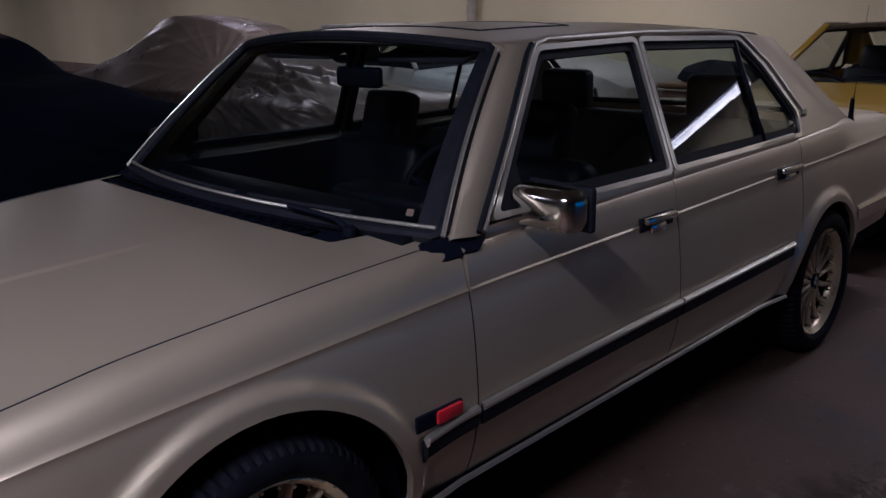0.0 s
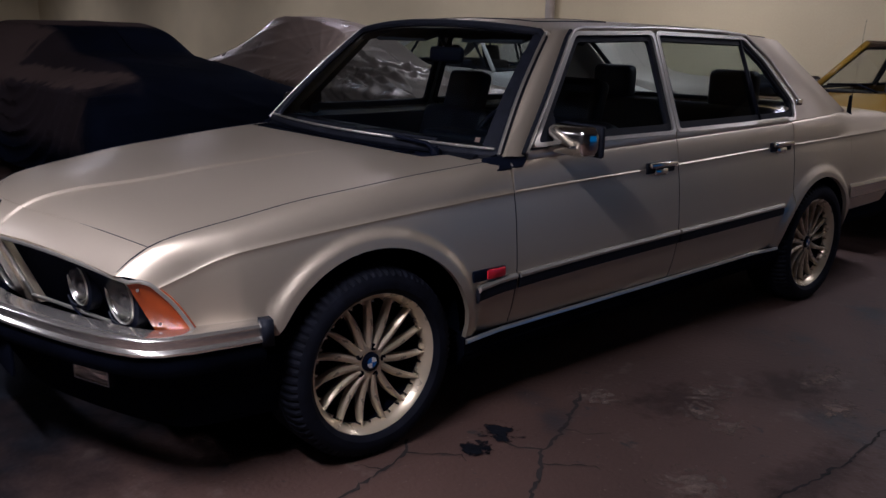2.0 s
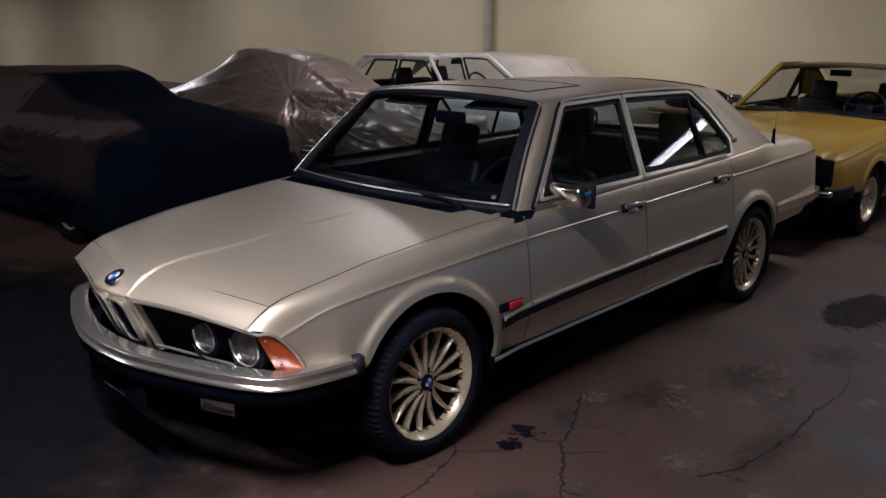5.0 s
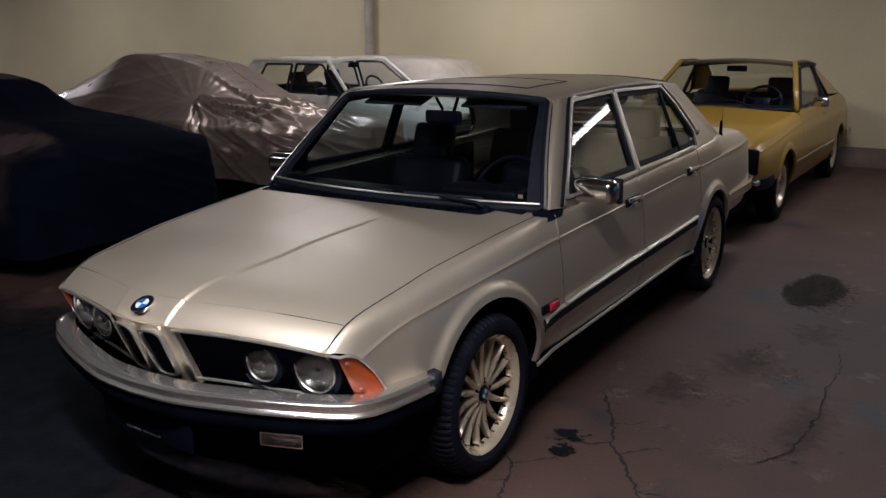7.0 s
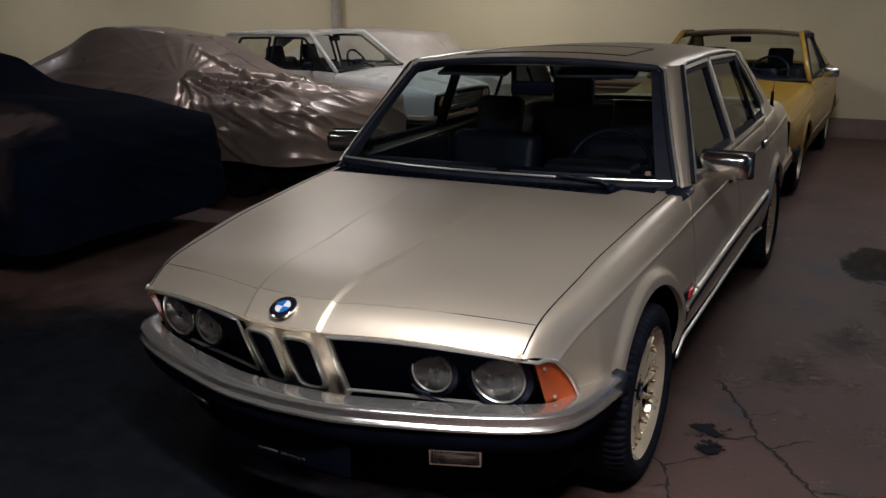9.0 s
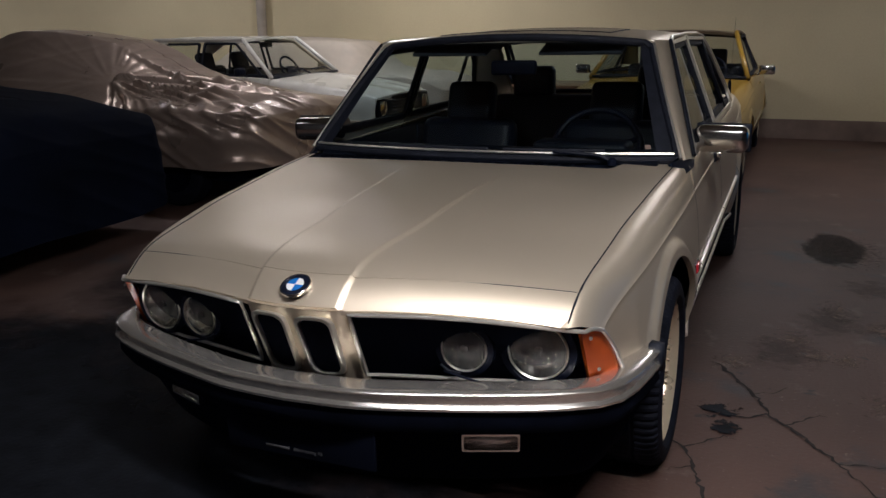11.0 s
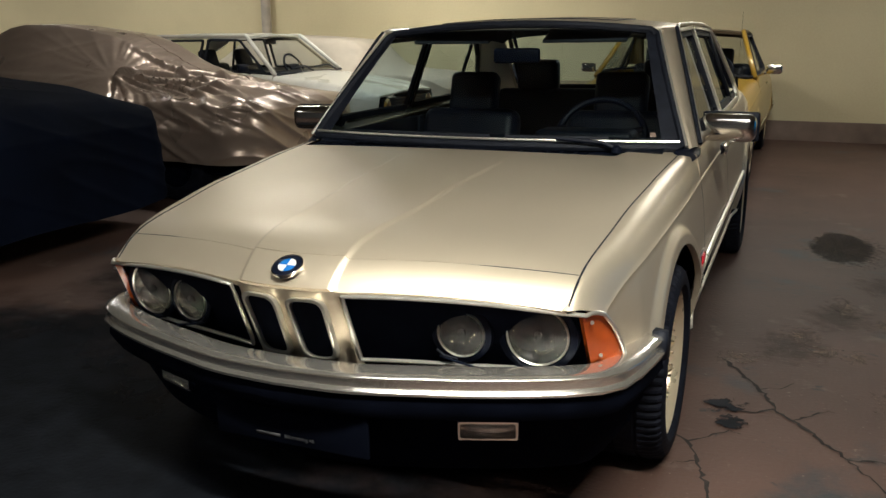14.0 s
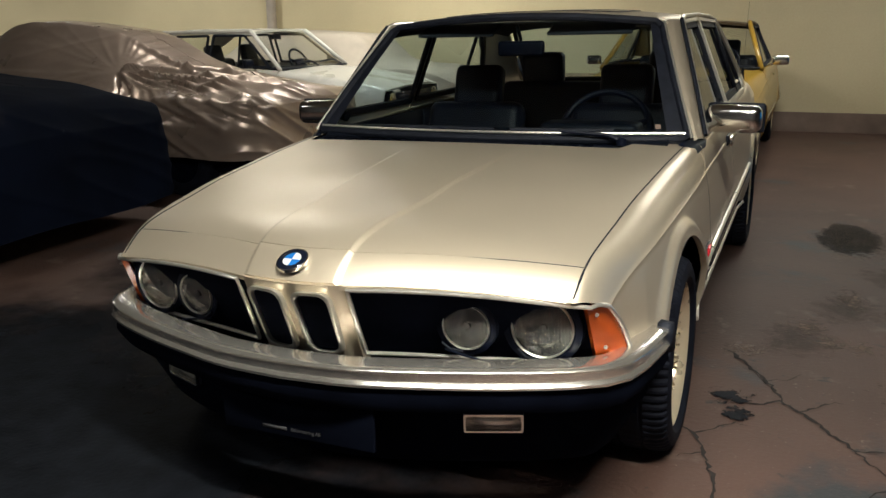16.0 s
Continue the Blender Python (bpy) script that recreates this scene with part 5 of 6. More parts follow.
def stain(name, x, y, a, b, z, material, label):
    """A thin film on the floor, stain or painted shade, whose material breaks up its outline."""
    bm = sheet([[(x + a * u, y + b * v, z) for u in np.linspace(-1, 1, 9)] for v in np.linspace(-1, 1, 9)])
    uv = bm.loops.layers.uv.new("film")
    for f in bm.faces:
        for lp in f.loops:
            lp[uv].uv = ((lp.vert.co.x - x) / a, (lp.vert.co.y - y) / b)
    solid(name, bm, material, label, "stain", "structure")


stain("damp_patch_rim", 1.52, 3.06, 0.40, 0.72, 0.0030, SCUFF, "pale dried rim round the damp patch")
stain("damp_patch", 1.46, 3.12, 0.25, 0.56, 0.004, PUDDLE, "dark damp patch on the floor")
for k, (x, y, a, b) in enumerate(((1.20, 1.13, 0.24, 0.34), (1.40, 1.62, 0.26, 0.34), (1.80, 1.02, 0.18, 0.60), (1.62, 2.25, 0.22, 0.30))):
    stain("damp_blotch", x, y, a, b, 0.0020 + 0.0002 * k, DAMP, "dark damp blotch on the concrete")
for k, (x, y, a, b) in enumerate(((1.24, 1.30, 0.15, 0.22), (1.43, 1.78, 0.12, 0.32), (1.45, 1.10, 0.12, 0.13), (1.0, 0.93, 0.14, 0.14), (1.32, 1.12, 0.16, 0.14), (1.60, 0.66, 0.2, 0.2), (1.62, 1.55, 0.14, 0.2))):
    stain("pale_scuff", x, y, a, b, 0.0042 + 0.0002 * k, SCUFF, "pale dusty scuff on the concrete")
# two dark films stand in for the shade before and between the cars
stain("painted_shade", -1.6, -1.05, 3.0, 2.0, 0.0012, FLOOR_SHADE, "shade painted on the floor before the car")
stain("painted_shade", -1.75, 2.3, 1.25, 2.7, 0.0015, FLOOR_SHADE, "shade painted on the floor between the cars")
stain("oil_spot", 0.985, 0.42, 0.11, 0.10, 0.0060, OIL, "black oil spot beside a crack")
stain("oil_spot", 1.02, 0.28, 0.07, 0.11, 0.0062, OIL, "dark oil spot beside a crack")


# ---- cars under covers ----
def ridge(v, p=2.0):
    return (1 - abs(noise.noise(v))) ** p


def rounded_outline(L, hw, r, n):
    """Points at even steps round a rounded rectangle from x = 0 to -L."""
    pts = []
    corners = [(-r, -hw + r, -90), (-r, hw - r, 0), (-L + r, hw - r, 90), (-L + r, -hw + r, 180)]
    for cx, cy, a0 in corners:
        for k in range(13):
            a = math.radians(a0 + 90 * k / 12)
            pts.append(Vector((cx + r * math.cos(a), cy + r * math.sin(a), 0)))
    pts.append(pts[0])
    lens = [0.0]
    for p, q in zip(pts, pts[1:]):
        lens.append(lens[-1] + (q - p).length)
    out, k = [], 0
    for i in range(n):
        s = lens[-1] * i / n
        while lens[k + 1] < s:
            k += 1
        out.append(pts[k].lerp(pts[k + 1], (s - lens[k]) / max(1e-9, lens[k + 1] - lens[k])))
    return out


def cover_mesh(profile, wide, flat, edge, hem, folds, seed, n=680, pleat=0.02, corner=0.28, taut=1.6, crinkle=0.06):
    """A draped cover: profile gives the ridge height along the car from the nose (x = 0) back along -x;
    flat is the flat share of its half width, edge the height at which the sides begin to hang, hem the lower edge."""
    L = profile[-1][0]
    h = curve(*profile)
    rim = rounded_outline(L, wide, corner, n)
    rings = []
    inner, skirt = 66, 34
    for k in range(inner + skirt + 1):
        row = []
        for p in rim:
            mid = Vector((min(-0.45 * wide, max(-L + 0.45 * wide, p.x)), 0, 0))
            if k <= inner:
                q = mid.lerp(p, 0.004 + 0.996 * k / inner)
                y = abs(q.y) / wide
                ht = h(-q.x)
                low = min(edge, ht - 0.02)
                g = max(0, (y - flat) / (1 - flat)) ** taut
                front = max(0, 1 - min(-q.x, L + q.x) / 0.16)
                q.z = ht + (low - ht) * g - 0.07 * front ** 2 - 0.006 * (y / flat) ** 2 * (y < flat) - 0.006 * (y >= flat)
            else:
                f = (k - inner) / skirt
                ht = h(-p.x)
                y = abs(p.y) / wide
                g = max(0, (y - flat) / (1 - flat)) ** taut
                z0 = ht + (min(edge, ht - 0.02) - ht) * g - 0.07 * max(0, 1 - min(-p.x, L + p.x) / 0.16) ** 2 - 0.006
                out = (p - mid).normalized()
                q = p + out * (0.035 * math.sin(min(1, f * 1.5) * math.pi / 2) + 0.02 * f)
                wave = 0.03 * noise.noise(Vector((p.x * 1.3 + seed, p.y * 1.3, 2.0)))
                q.z = z0 + (hem + wave - z0) * f
            row.append(q)
        rings.append(row)
    R = len(rings)
    out = []
    for i in range(R):
        row = []
        for j in range(n):
            p = rings[i][j]
            du = rings[i][(j + 1) % n] - rings[i][j - 1]
            dv = rings[min(i + 1, R - 1)][j] - rings[max(i - 1, 0)][j]
            nm = dv.cross(du)
            nm = nm.normalized() if nm.length > 1e-9 else Vector((0, 0, 1))
            if nm.dot(Vector((p.x + L / 2, p.y * 3, 1))) < 0 and nm.z < 0:
                nm = -nm
            hang = step(inner * 0.75, inner * 1.2, i)
            a = Vector((p.x * 0.8 + seed, p.y * 1.1, p.z * 1.1))
            d = 0.022 * noise.noise(a * 1.5)
            d += pleat * (ridge(Vector((p.x * 0.5 + p.z * 0.9 + seed, (p.z - p.x * 0.3) * 4.2 + p.y * 1.6, p.y * 1.0)), 5) - 0.4) * (0.4 + 0.6 * hang)
            d += pleat * crinkle * (ridge(Vector((p.x * 3.0 + seed, p.z * 8.0 + p.y * 3, p.y * 4.0 - p.x * 2.0)), 6) - 0.3)
            if folds:
                d += folds(-p.x, p.y, p.z)
            row.append(p + nm * d)
        out.append(row)
    hemrow = [p + Vector((0, 0, -0.004)) for p in out[-1]]
    mid = [Vector((p.x, p.y * 0.97, p.z + 0.01)) for p in hemrow]
    return sheet(out + [hemrow, mid], closed=True)


def covered_car(label, m, profile, wide, material, hem, seed, flat=0.5, edge=0.80, folds=None, pleat=0.02, group="covered cars", taut=1.6, plain=True, corner=0.28):
    t = thing("covered_car", label, "covered car", m, group)
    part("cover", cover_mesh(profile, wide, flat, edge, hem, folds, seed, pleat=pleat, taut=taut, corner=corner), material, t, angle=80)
    L = profile[-1][0]
    part("lower_body", box((L - 0.3, wide * 2 - 0.14, 0.40), (-L / 2, 0, 0.42), 0.05), DARK, t, "dark lower body of the car")
    for x in (-0.75, -L + 0.95):
        steel_wheel(t, pose(x, -wide + 0.10, 0.30, 0, 0, -90), plain=plain)
        steel_wheel(t, pose(x, wide - 0.10, 0.30, 0, 0, 90), plain=plain)
    return t


fan = random.Random(8)
FAN = [(-0.55 + 1.45 * k / 19 + fan.uniform(-0.025, 0.025), fan.uniform(0.9, 1.8), fan.uniform(0.024, 0.052)) for k in range(20)]


STREAKS = [(fan.uniform(-0.30, 0.62), fan.uniform(-1.4, -0.2), fan.uniform(0.5, 1.1), fan.uniform(0.014, 0.034), fan.uniform(0.26, 0.44)) for _ in range(26)]


def long_folds(x, y, z):
    """Long taut pleats that fan out from the tie beside the bonnet."""
    if y > 0.25:
        return 0
    px, pz = x - 1.54, z - 1.04 + max(0, y + 0.75) * 0.55
    r = math.hypot(px, pz)
    ang = math.atan2(-pz, -px)
    fade = 1 - step(-0.15, 0.25, y)
    d = 0.022 * (ridge(Vector((ang * 5.0, r * 0.35, 3.0)), 5) - 0.25) * step(0.03, 0.5, r) * (1 - step(1.6, 2.6, r)) * (1 - step(0.1, 0.5, px) * 0.75)
    for o, mid, long, high, fall in STREAKS:
        off = (pz - o - fall * (px - mid)) / 0.022
        if abs(off) < 5 and abs(px - mid) < long / 2:
            d += high * (math.exp(-abs(off) * 1.1) - 0.5 * math.exp(-(off + 1.8) ** 2)) * (1 - (2 * (px - mid) / long) ** 2)
    for a, length, high in FAN:
        bow = a + 0.10 * r * math.sin(a * 9)
        off = (ang - bow) * r
        w = 0.014 + 0.018 * r
        if r < length and abs(off) < 4 * w and px < 0.1:
            s = off / w
            d += high * (math.exp(-abs(s) * 1.1) - 0.6 * math.exp(-(s - 1.6) ** 2)) * step(0.0, 0.12, r) * (1 - step(length * 0.6, length, r))
    return fade * d


def hem_folds(x, y, z):
    """Swags that hang in curves from the crest of the bonnet back round the near front wheel."""
    if y > -0.45 or x > 2.4:
        return 0
    r = math.hypot(x - 1.55, (z - 1.22) * 1.15)
    w = (1 - step(-0.70, -0.45, y)) * (1 - step(0.82, 0.93, z)) * step(0.42, 0.55, r) * (1 - step(1.45, 1.7, r))
    bow = r + 0.05 * noise.noise(Vector((x * 1.4, z * 1.4, 4.0)))
    k = bow / 0.135
    f = k - math.floor(k)
    keen = (0.5 + 0.5 * noise.noise(Vector((math.floor(k) * 3.7, x * 1.6, 1.0)))) * 1.5
    return w * 0.055 * keen * (math.exp(-((f - 0.5) / 0.16) ** 2) - 0.4)


covered_car("car under a crumpled grey plastic tarpaulin tied over its bonnet", pose(-2.72, 3.62, 0, 0, 0, -2), [(0, 0.82), (0.25, 0.88), (1.1, 1.02), (1.95, 1.34), (2.75, 1.41), (3.1, 1.39), (3.6, 1.22), (4.3, 1.0), (4.6, 0.86)], 0.86, SILVER_TARP, 0.34, 2.0, 0.30, 0.78, long_folds, 0.022, taut=1.15)
NAVY_SHAPE = [(0, 0.80), (0.15, 0.93), (0.5, 1.02), (1.2, 1.08), (1.6, 1.25), (2.1, 1.31), (2.9, 1.29), (3.4, 0.98), (4.3, 0.84)]
covered_car("car under a dark navy cover with swags, lit parts painted brown", pose(-2.92, 1.27, 0, 0, 0, 4), NAVY_SHAPE, 0.85, COVER_CLOTH, 0.20, 7.0, 0.52, 0.84, hem_folds, 0.014, taut=1.3, plain=False, corner=0.13)
covered_car("car under a pale beige fabric cover near the wall", pose(-2.9, 7.75, 0, 0, 0, 0), [(0, 0.72), (0.25, 0.80), (1.0, 0.92), (1.45, 1.24), (2.9, 1.30), (3.5, 0.98), (4.2, 0.84)], 0.80, BEIGE_TARP, 0.25, 12.0, 0.5, 0.82, None, 0.012)


# ---- older parked cars ----
def old_car(name, label, m, paint, wb, front, tail, half, belt_z, roof_z0, xs, vinyl=None, two_door=False, nose=0.70):
    """A plain seventies car. front, tail: the overhangs; xs: y of screen base, screen top, roof rear, back-screen base."""
    t = thing(name, label, "car", m)
    ya, yb = -front, wb + tail
    base, top, rear, deck = xs
    zcr = curve((ya, nose - 0.06), (base, belt_z - 0.12), (yb, belt_z - 0.10))
    wid = curve((ya, 0.90), (ya + 0.15, 0.965), (0.1, 1.0), (wb, 1.0), (yb - 0.2, 0.96), (yb, 0.88))
    b = Body(wb, 0.33, 0.32, 0.30, half, half * 0.955, zcr, wid, lambda y: 0.26, 0.42, 0.40, 0.01)
    zt = curve((ya, nose), (ya + 0.1, nose + 0.035), (base, belt_z - 0.02), (base + 0.3, belt_z), (deck, belt_z + 0.015), (yb - 0.1, belt_z - 0.03), (yb, belt_z - 0.07))
    xt = half * 0.90
    xin = curve((ya, xt * 0.86), (base, xt * 0.94), (base + 0.05, xt), (deck - 0.2, xt), (deck, xt * 0.88), (yb, xt * 0.82))
    cuts = [ya, base + 0.02, base + (1.28 if two_door else 0.98), deck - 0.35 if two_door else base + 1.80, yb]
    names = ["front_wing", "door", "rear_wing" if two_door else "rear_door", "rear_wing"]
    if two_door:
        cuts = [ya, base + 0.02, base + 1.28, yb]
    for nm, p, q in zip(names, cuts, cuts[1:]):
        both(nm, b.panel(p + 0.003, q - 0.003, lambda y: (xin(y), zt(y)), 16), paint, t)

    def deck_sheet(y0, y1, crown):
        return [[(s * (xin(y) - 0.003), y + bow(y, s), zt(y) + crown * (1 - s * s) + 0.004 * (1 - step(0.55, 0.62, abs(s)))) for s in np.linspace(-1, 1, 21)] for y in np.linspace(y0, y1, 18)]

    bow = lambda y, s: -0.05 * (1 - s * s) * (1 - step(ya, ya + 0.5, y))
    part("bonnet", flange(sheet(deck_sheet(ya, base - 0.02, 0.03)), 0.02, (0, 0, -1)), paint, t)
    part("boot_lid", flange(sheet(deck_sheet(deck, yb, 0.02)), 0.02, (0, 0, -1)), paint, t)
    sl = (xt - half * 0.70) / (roof_z0 - belt_z)

    def P(s, y, z, out=0.0):
        return Vector((s * (xt + 0.002 - (z - belt_z) * sl + out), y, z))

    rx = half * 0.70
    rz = lambda s, y: roof_z0 + 0.035 * (1 - abs(s) ** 2.4) - (0.05 if two_door else 0.012) * step(rear - (0.7 if two_door else 0.25), rear, y) - 0.012 * (1 - step(top, top + 0.2, y))
    rows = [[(s * rx, y - (0.05 * (1 - s * s) if k == 0 else 0), rz(s, y)) for s in np.linspace(-1, 1, 19)] for k, y in enumerate(np.linspace(top, rear, 14))]
    part("roof", flange(sheet(rows), 0.025, (0, 0, -1)), vinyl or paint, t)
    scr = lambda s, u: P(s, base, belt_z - 0.01).lerp(P(s, top, roof_z0), u) + Vector((0, -0.06 * (1 - s * s), 0.03 * u * (1 - s * s)))
    w = part("windscreen", sheet([[Vector((s * (P(1, base, belt_z - 0.01).lerp(P(1, top, roof_z0), u).x - 0.03), scr(1, u).y - 0.07 * (1 - s * s), scr(1, u).z + 0.03 * u * (1 - s * s))) for s in np.linspace(-1, 1, 13)] for u in np.linspace(0, 1, 7)]), CLEAR, t, "clear windscreen")
    part("screen_seal", ring([Vector((s * (scr(1, 0).x - 0.03), scr(1, 0).y - 0.07 * (1 - s * s) - 0.005, belt_z)) for s in np.linspace(-1, 1, 13)], 0.012), RUBBER, w)
    part("back_window", sheet([[Vector((s * (xt * 0.9 * (1 - u) + (rx - 0.03) * u), deck + (rear - deck) * u + 0.05 * (1 - s * s), belt_z + 0.01 + (roof_z0 - belt_z - 0.02) * u)) for s in np.linspace(-1, 1, 11)] for u in np.linspace(0, 1, 5)]), CLEAR, t, "clear rear window")
    for s in (1, -1):
        part("a_pillar", ring([P(s, base, belt_z - 0.01, -0.012), P(s, top, roof_z0 + 0.008, -0.012)], 0.024, 8), paint, t)
        part("roof_rail", ring([P(s, top, roof_z0 + 0.005, -0.01), P(s, rear - 0.45, roof_z0, -0.01), P(s, rear - 0.05, roof_z0 - (0.04 if two_door else 0.0), -0.01)], 0.022, 8), vinyl or paint, t)
        if two_door:
            polys = [[(base + 0.10, belt_z + 0.01), (top + 0.06, roof_z0 - 0.03), (base + 1.24, roof_z0 - 0.025), (base + 1.24, belt_z + 0.01)], [(base + 1.28, belt_z + 0.01), (base + 1.28, roof_z0 - 0.03), (rear - 0.30, roof_z0 - 0.035), (rear + 0.05, belt_z + 0.05), (rear + 0.0, belt_z + 0.01)]]
        else:
            polys = [[(base + 0.10, belt_z + 0.01), (top + 0.06, roof_z0 - 0.03), (base + 0.95, roof_z0 - 0.025), (base + 0.95, belt_z + 0.01)], [(base + 1.0, belt_z + 0.01), (base + 1.0, roof_z0 - 0.03), (rear - 0.28, roof_z0 - 0.035), (rear - 0.12, belt_z + 0.01)]]
        for pl in polys:
            part("window_frame", frame_of(pl, 0.022, lambda y, z: P(s, y, z, 0.004), 0.02, (s, 0, 0.3), 0.03), RUBBER, t)
            part("side_window", pane(shrink(pl, 0.012), lambda y, z: P(s, y, z, -0.004), 0.025), CLEAR, t, "clear side window")
        f, e = polys[-1][2], polys[-1][-2]
        rows = [[P(s, f[0] + (e[0] - f[0]) * k / 6 + 0.01, f[1] + (e[1] - f[1]) * k / 6), P(s, rear + (deck - rear) * k / 6, roof_z0 - (0.045 if two_door else 0) - (roof_z0 - belt_z - (0.055 if two_door else 0.01)) * k / 6, -0.03)] for k in range(7)]
        part("rear_pillar", flange(sheet(rows), 0.02, (-s, 0, 0)), paint, t)
        mi = part("door_mirror", box((0.15, 0.06, 0.09), (s * (half + 0.06), base + 0.30, belt_z + 0.06), 0.025, 3), CHROME if two_door else PLASTIC, t, "door mirror")
        part("mirror_foot", ring([(s * (half - 0.08), base + 0.31, belt_z), (s * (half + 0.02), base + 0.30, belt_z + 0.04)], 0.012), CHROME if two_door else PLASTIC, mi)
        part("handle", box((0.02, 0.13, 0.02), (s * (half * 0.965), cuts[2] - 0.16, belt_z - 0.11), 0.006), CHROME, t, "chrome door handle")
        part("side_moulding", b.strip(0.36, wb - 0.35, lambda y: 0.47, [(0, 0.012), (0.008, 0.008), (0.008, -0.008), (0, -0.012)]) if s > 0 else mirrored(b.strip(0.36, wb - 0.35, lambda y: 0.47, [(0, 0.012), (0.008, 0.008), (0.008, -0.008), (0, -0.012)])), CHROME, t)
        for y in (0, wb):
            steel_wheel(t, pose(s * (half - 0.125), y, 0.30, 0, 0, 0 if s > 0 else 180))
        part("wiper", ring([Vector((0.12 + s * 0.25, base - 0.12, belt_z + 0.02)), Vector((-0.05 + s * 0.25, base - 0.115, belt_z + 0.075)), Vector((-0.30 + s * 0.25, base - 0.10, belt_z + 0.06))], 0.010, 6), PLASTIC, t, "black wiper")
        seat(t, s * 0.33, base + 0.75, 0.20, 0.48)
    # front: grille, lamps, bumper
    gx = half * 0.80
    part("grille", box((half * 1.86 if two_door else gx * 2, 0.05, 0.21 if two_door else 0.17), (0, ya + 0.012, nose - 0.125), 0.02), PLASTIC, t, "black slatted grille")
    for k in range(5):
        part("grille_slat", box((gx * 1.1, 0.012, 0.006), (0, ya - 0.014, nose - 0.18 + k * 0.033)), CHROME, t)
    for s in (1, -1):
        hl = part("headlamp", lathe([(0.03, 0.078), (0.0, 0.082), (-0.012, 0.080), (-0.022, 0.05), (-0.026, 0)], 32, "y"), REFLECTOR, t, "round headlamp")
        hl.matrix_basis = Matrix.Translation((s * gx * 0.82, ya - 0.005, nose - 0.115))
    bp = [(-half * 0.98, ya + 0.35), (-half * 0.99, ya + 0.1), (-half * 0.93, ya - 0.04), (-half * 0.6, ya - 0.08), (0, ya - 0.09), (half * 0.6, ya - 0.08), (half * 0.93, ya - 0.04), (half * 0.99, ya + 0.1), (half * 0.98, ya + 0.35)]
    prof = [(-0.03, 0.05), (0.01, 0.045), (0.022, 0.0), (0.01, -0.045), (-0.03, -0.05)]
    part("front_bumper", sweep([(x, y, 0.44) for x, y in bp], prof), PLASTIC if two_door else CHROME, t, "black front bumper" if two_door else "chrome front bumper")
    for s in (1, -1) if two_door else ():
        part("bumper_guard", box((0.16, 0.06, 0.05), (s * half * 0.88, ya - 0.06, 0.465), 0.02, 3), CHROME, t, "chrome bumper corner")
    part("rear_bumper", sweep([(-x, yb - (y - ya), 0.46) for x, y in bp], prof), CHROME, t, "chrome rear bumper")
    rows = [[(x, yb - 0.005 + 0.02 * (1 - (x / half) ** 2), z) for x in np.linspace(-half * 0.86, half * 0.86, 9)] for z in (belt_z - 0.07, 0.6, 0.42)]
    part("tail_panel", flange(sheet(rows), 0.03, (0, -1, 0)), paint, t)
    part("front_apron", box((half * 1.75, 0.06, 0.20), (0, ya + 0.05, 0.36), 0.02), DARK, t)
    part("under_body", box((half * 1.40, yb - ya - 0.5, 0.30), (0, (ya + yb) / 2, 0.40), 0.04), DARK, t)
    part("cabin_floor", box((half * 1.72, deck - base + 0.2, 0.10), (0, (base + deck) / 2, 0.56), 0.02), DARK, t)
    part("dashboard", box((half * 1.62, 0.3, 0.14), (0, base + 0.18, belt_z - 0.06), 0.03), DASH, t, "dark dashboard")
    part("rear_seat", box((half * 1.5, 0.2, 0.5), (0, rear - 0.1, belt_z - 0.18), 0.06, 3), LEATHER, t)
    steering_wheel(t, 0.33, base + 0.42, belt_z + 0.02, 0.18)
    part("interior_mirror", box((0.2, 0.03, 0.06), (0, top + 0.06, roof_z0 - 0.06), 0.012), PLASTIC, t)
    return t


old_car("yellow_coupe", "ochre-yellow two-door coupe with chrome trim, parked by the wall", pose(-0.02, 5.22, 0, 0, 0, 0), YELLOW_PAINT, 2.62, 0.86, 0.86, 0.83, 0.915, 1.315, (0.60, 1.18, 2.1, 3.05), VINYL, True, 0.74)
old_car("white_saloon", "white boxy four-door saloon with black wipers, parked in the row", pose(-3.55, 5.88, 0, 0, 0, 90), WHITE_PAINT, 2.45, 0.70, 0.95, 0.80, 0.905, 1.295, (0.52, 0.98, 2.25, 2.65))


# ---- small things by the wall ----
# stand-in for an unclear brown shape that resembles a car bonnet
crate = thing("brown_stand_in", "low brown block with a pale strip, stand-in for a bonnet", "crate", pose(-1.80, 7.65, 0, 0, 0, 4))
part("body", box((1.45, 0.9, 0.66), (0, 0, 0.35), 0.06, 3), BROWN_PAINT, crate)
part("lid", box((1.50, 0.95, 0.05), (0, 0, 0.70), 0.02, 2), BROWN_PAINT, crate)
part("edge_strip", box((1.46, 0.012, 0.014), (0, -0.478, 0.66), 0.003), ALLOY, crate, "pale metal strip")
# rounded lump standing in for the unclear dark thing on it
bm = bmesh.new()
bmesh.ops.create_icosphere(bm, subdivisions=4, radius=1)
for v in bm.verts:
    v.co = Vector((v.co.x * 0.42, v.co.y * 0.30, max(v.co.z, -0.55) * 0.15)) * (1 + 0.12 * noise.noise(v.co * 2.2))
    v.co += Vector((-2.05, 7.55, 0.80))
solid("dark_stand_in", bm, NAVY_TARP, "dark rounded stand-in for an unclear thing on the brown block", "tarpaulin")
# barrel form stands in for an unclear grey thing with dark cap and foot
barrel = thing("grey_stand_in", "grey barrel-shaped stand-in with dark base beside the wall", "barrel", pose(2.62, 8.45, 0))
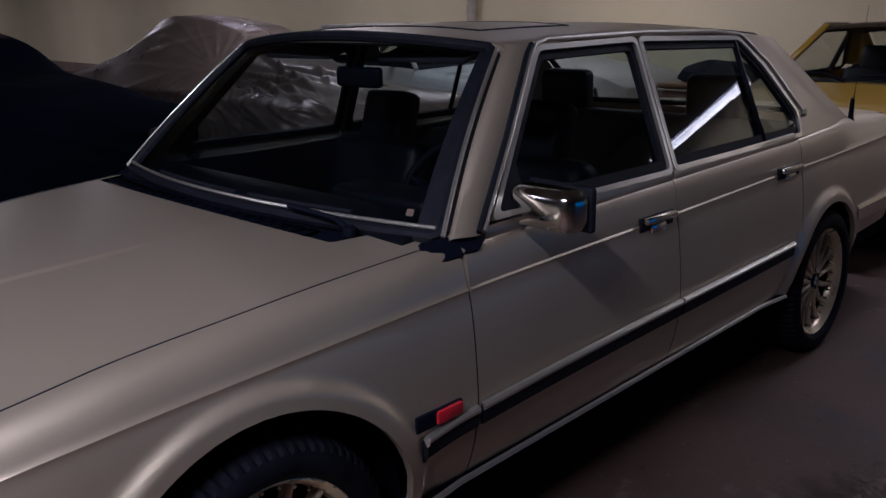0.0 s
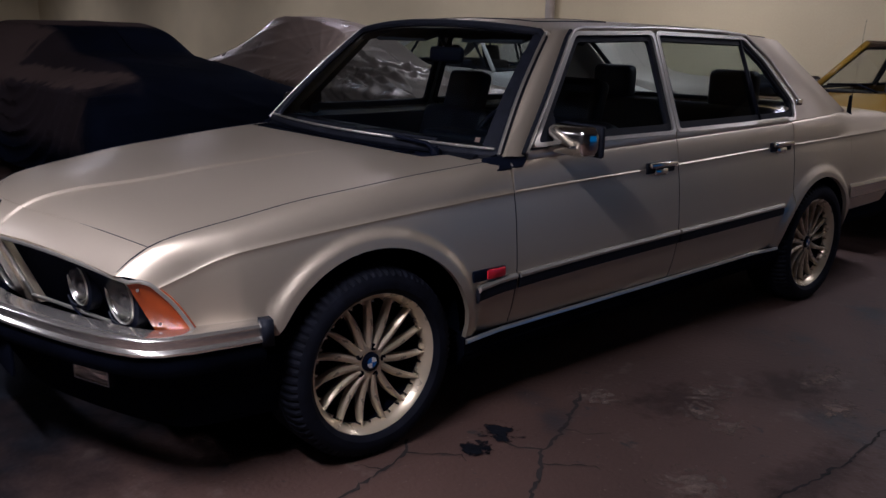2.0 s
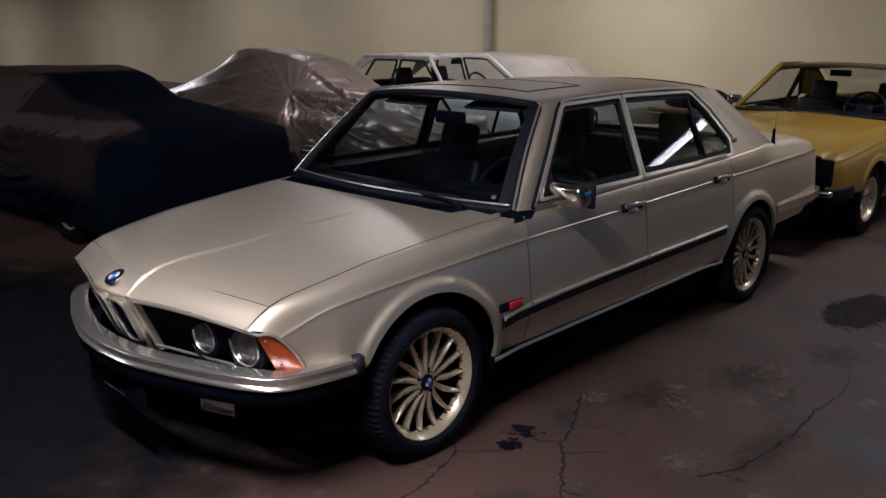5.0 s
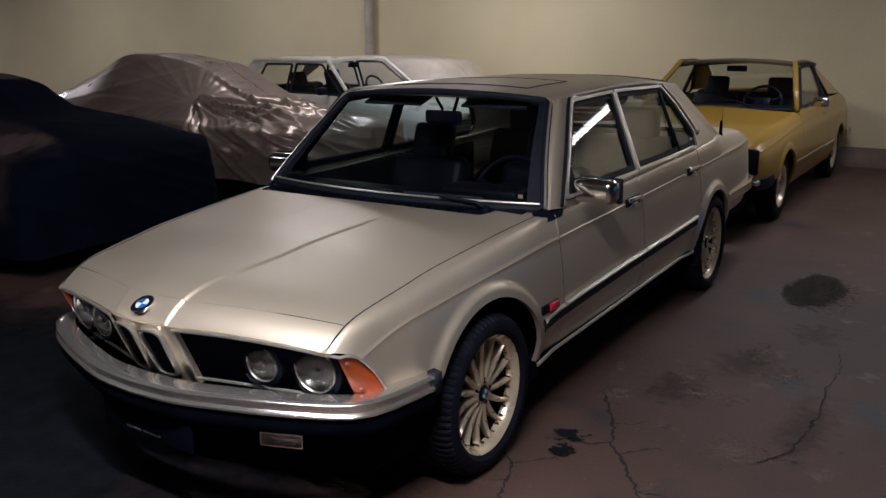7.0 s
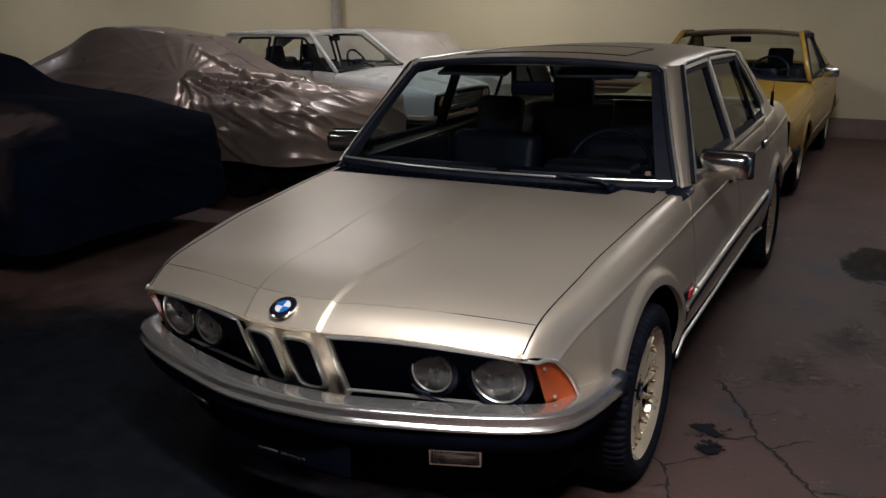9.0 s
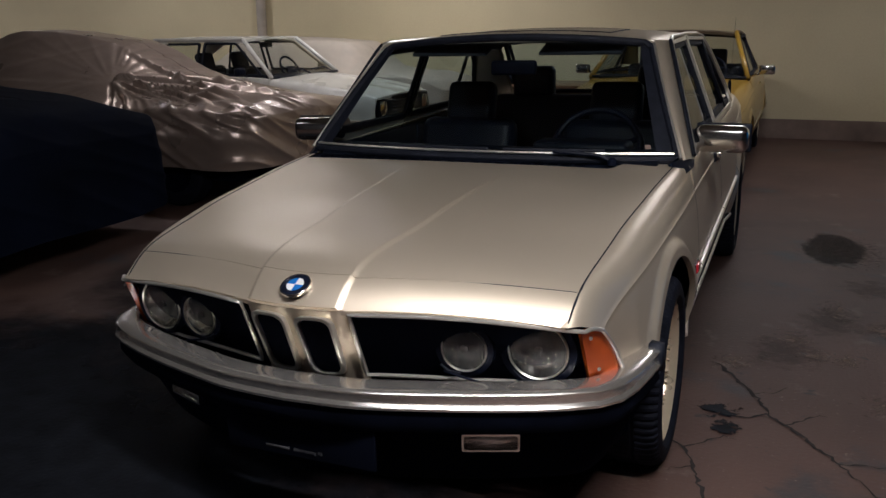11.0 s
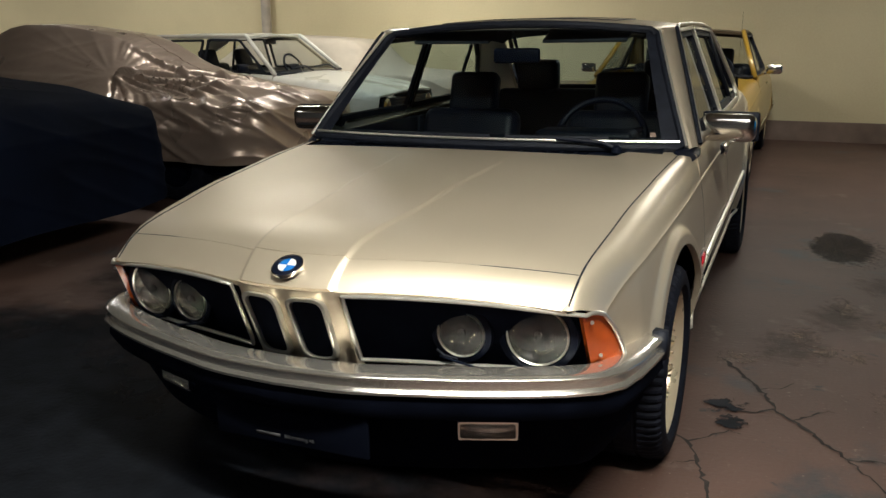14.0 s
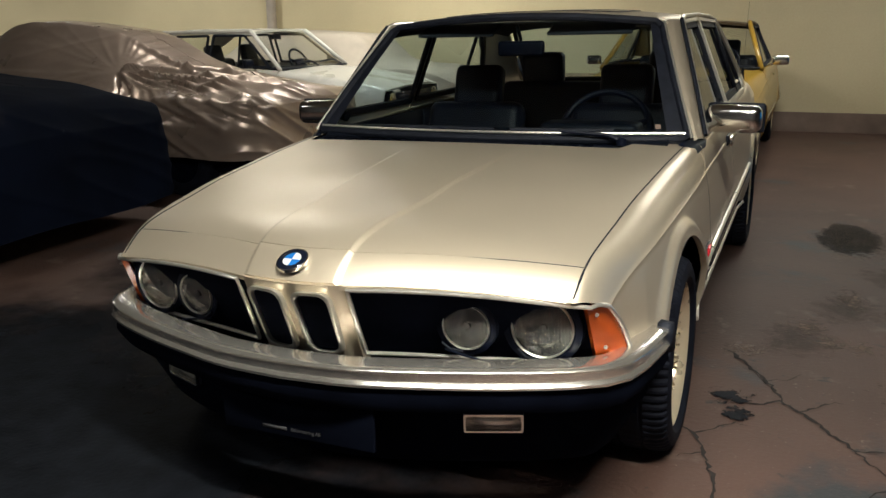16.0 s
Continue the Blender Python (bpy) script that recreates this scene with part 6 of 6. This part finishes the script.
part("body", lathe([(0.24, 0.0), (0.24, 0.30), (0.40, 0.33), (0.58, 0.32), (0.72, 0.29), (0.74, 0.0)], 40, "z"), PIPE, barrel)
part("base", lathe([(0.0, 0.0), (0.0, 0.28), (0.10, 0.31), (0.24, 0.305), (0.24, 0.0)], 40, "z"), DARK, barrel, "dark base")
part("lid", lathe([(0.735, 0.0), (0.735, 0.295), (0.77, 0.29), (0.78, 0.0)], 40, "z"), PLASTIC, barrel, "black lid")
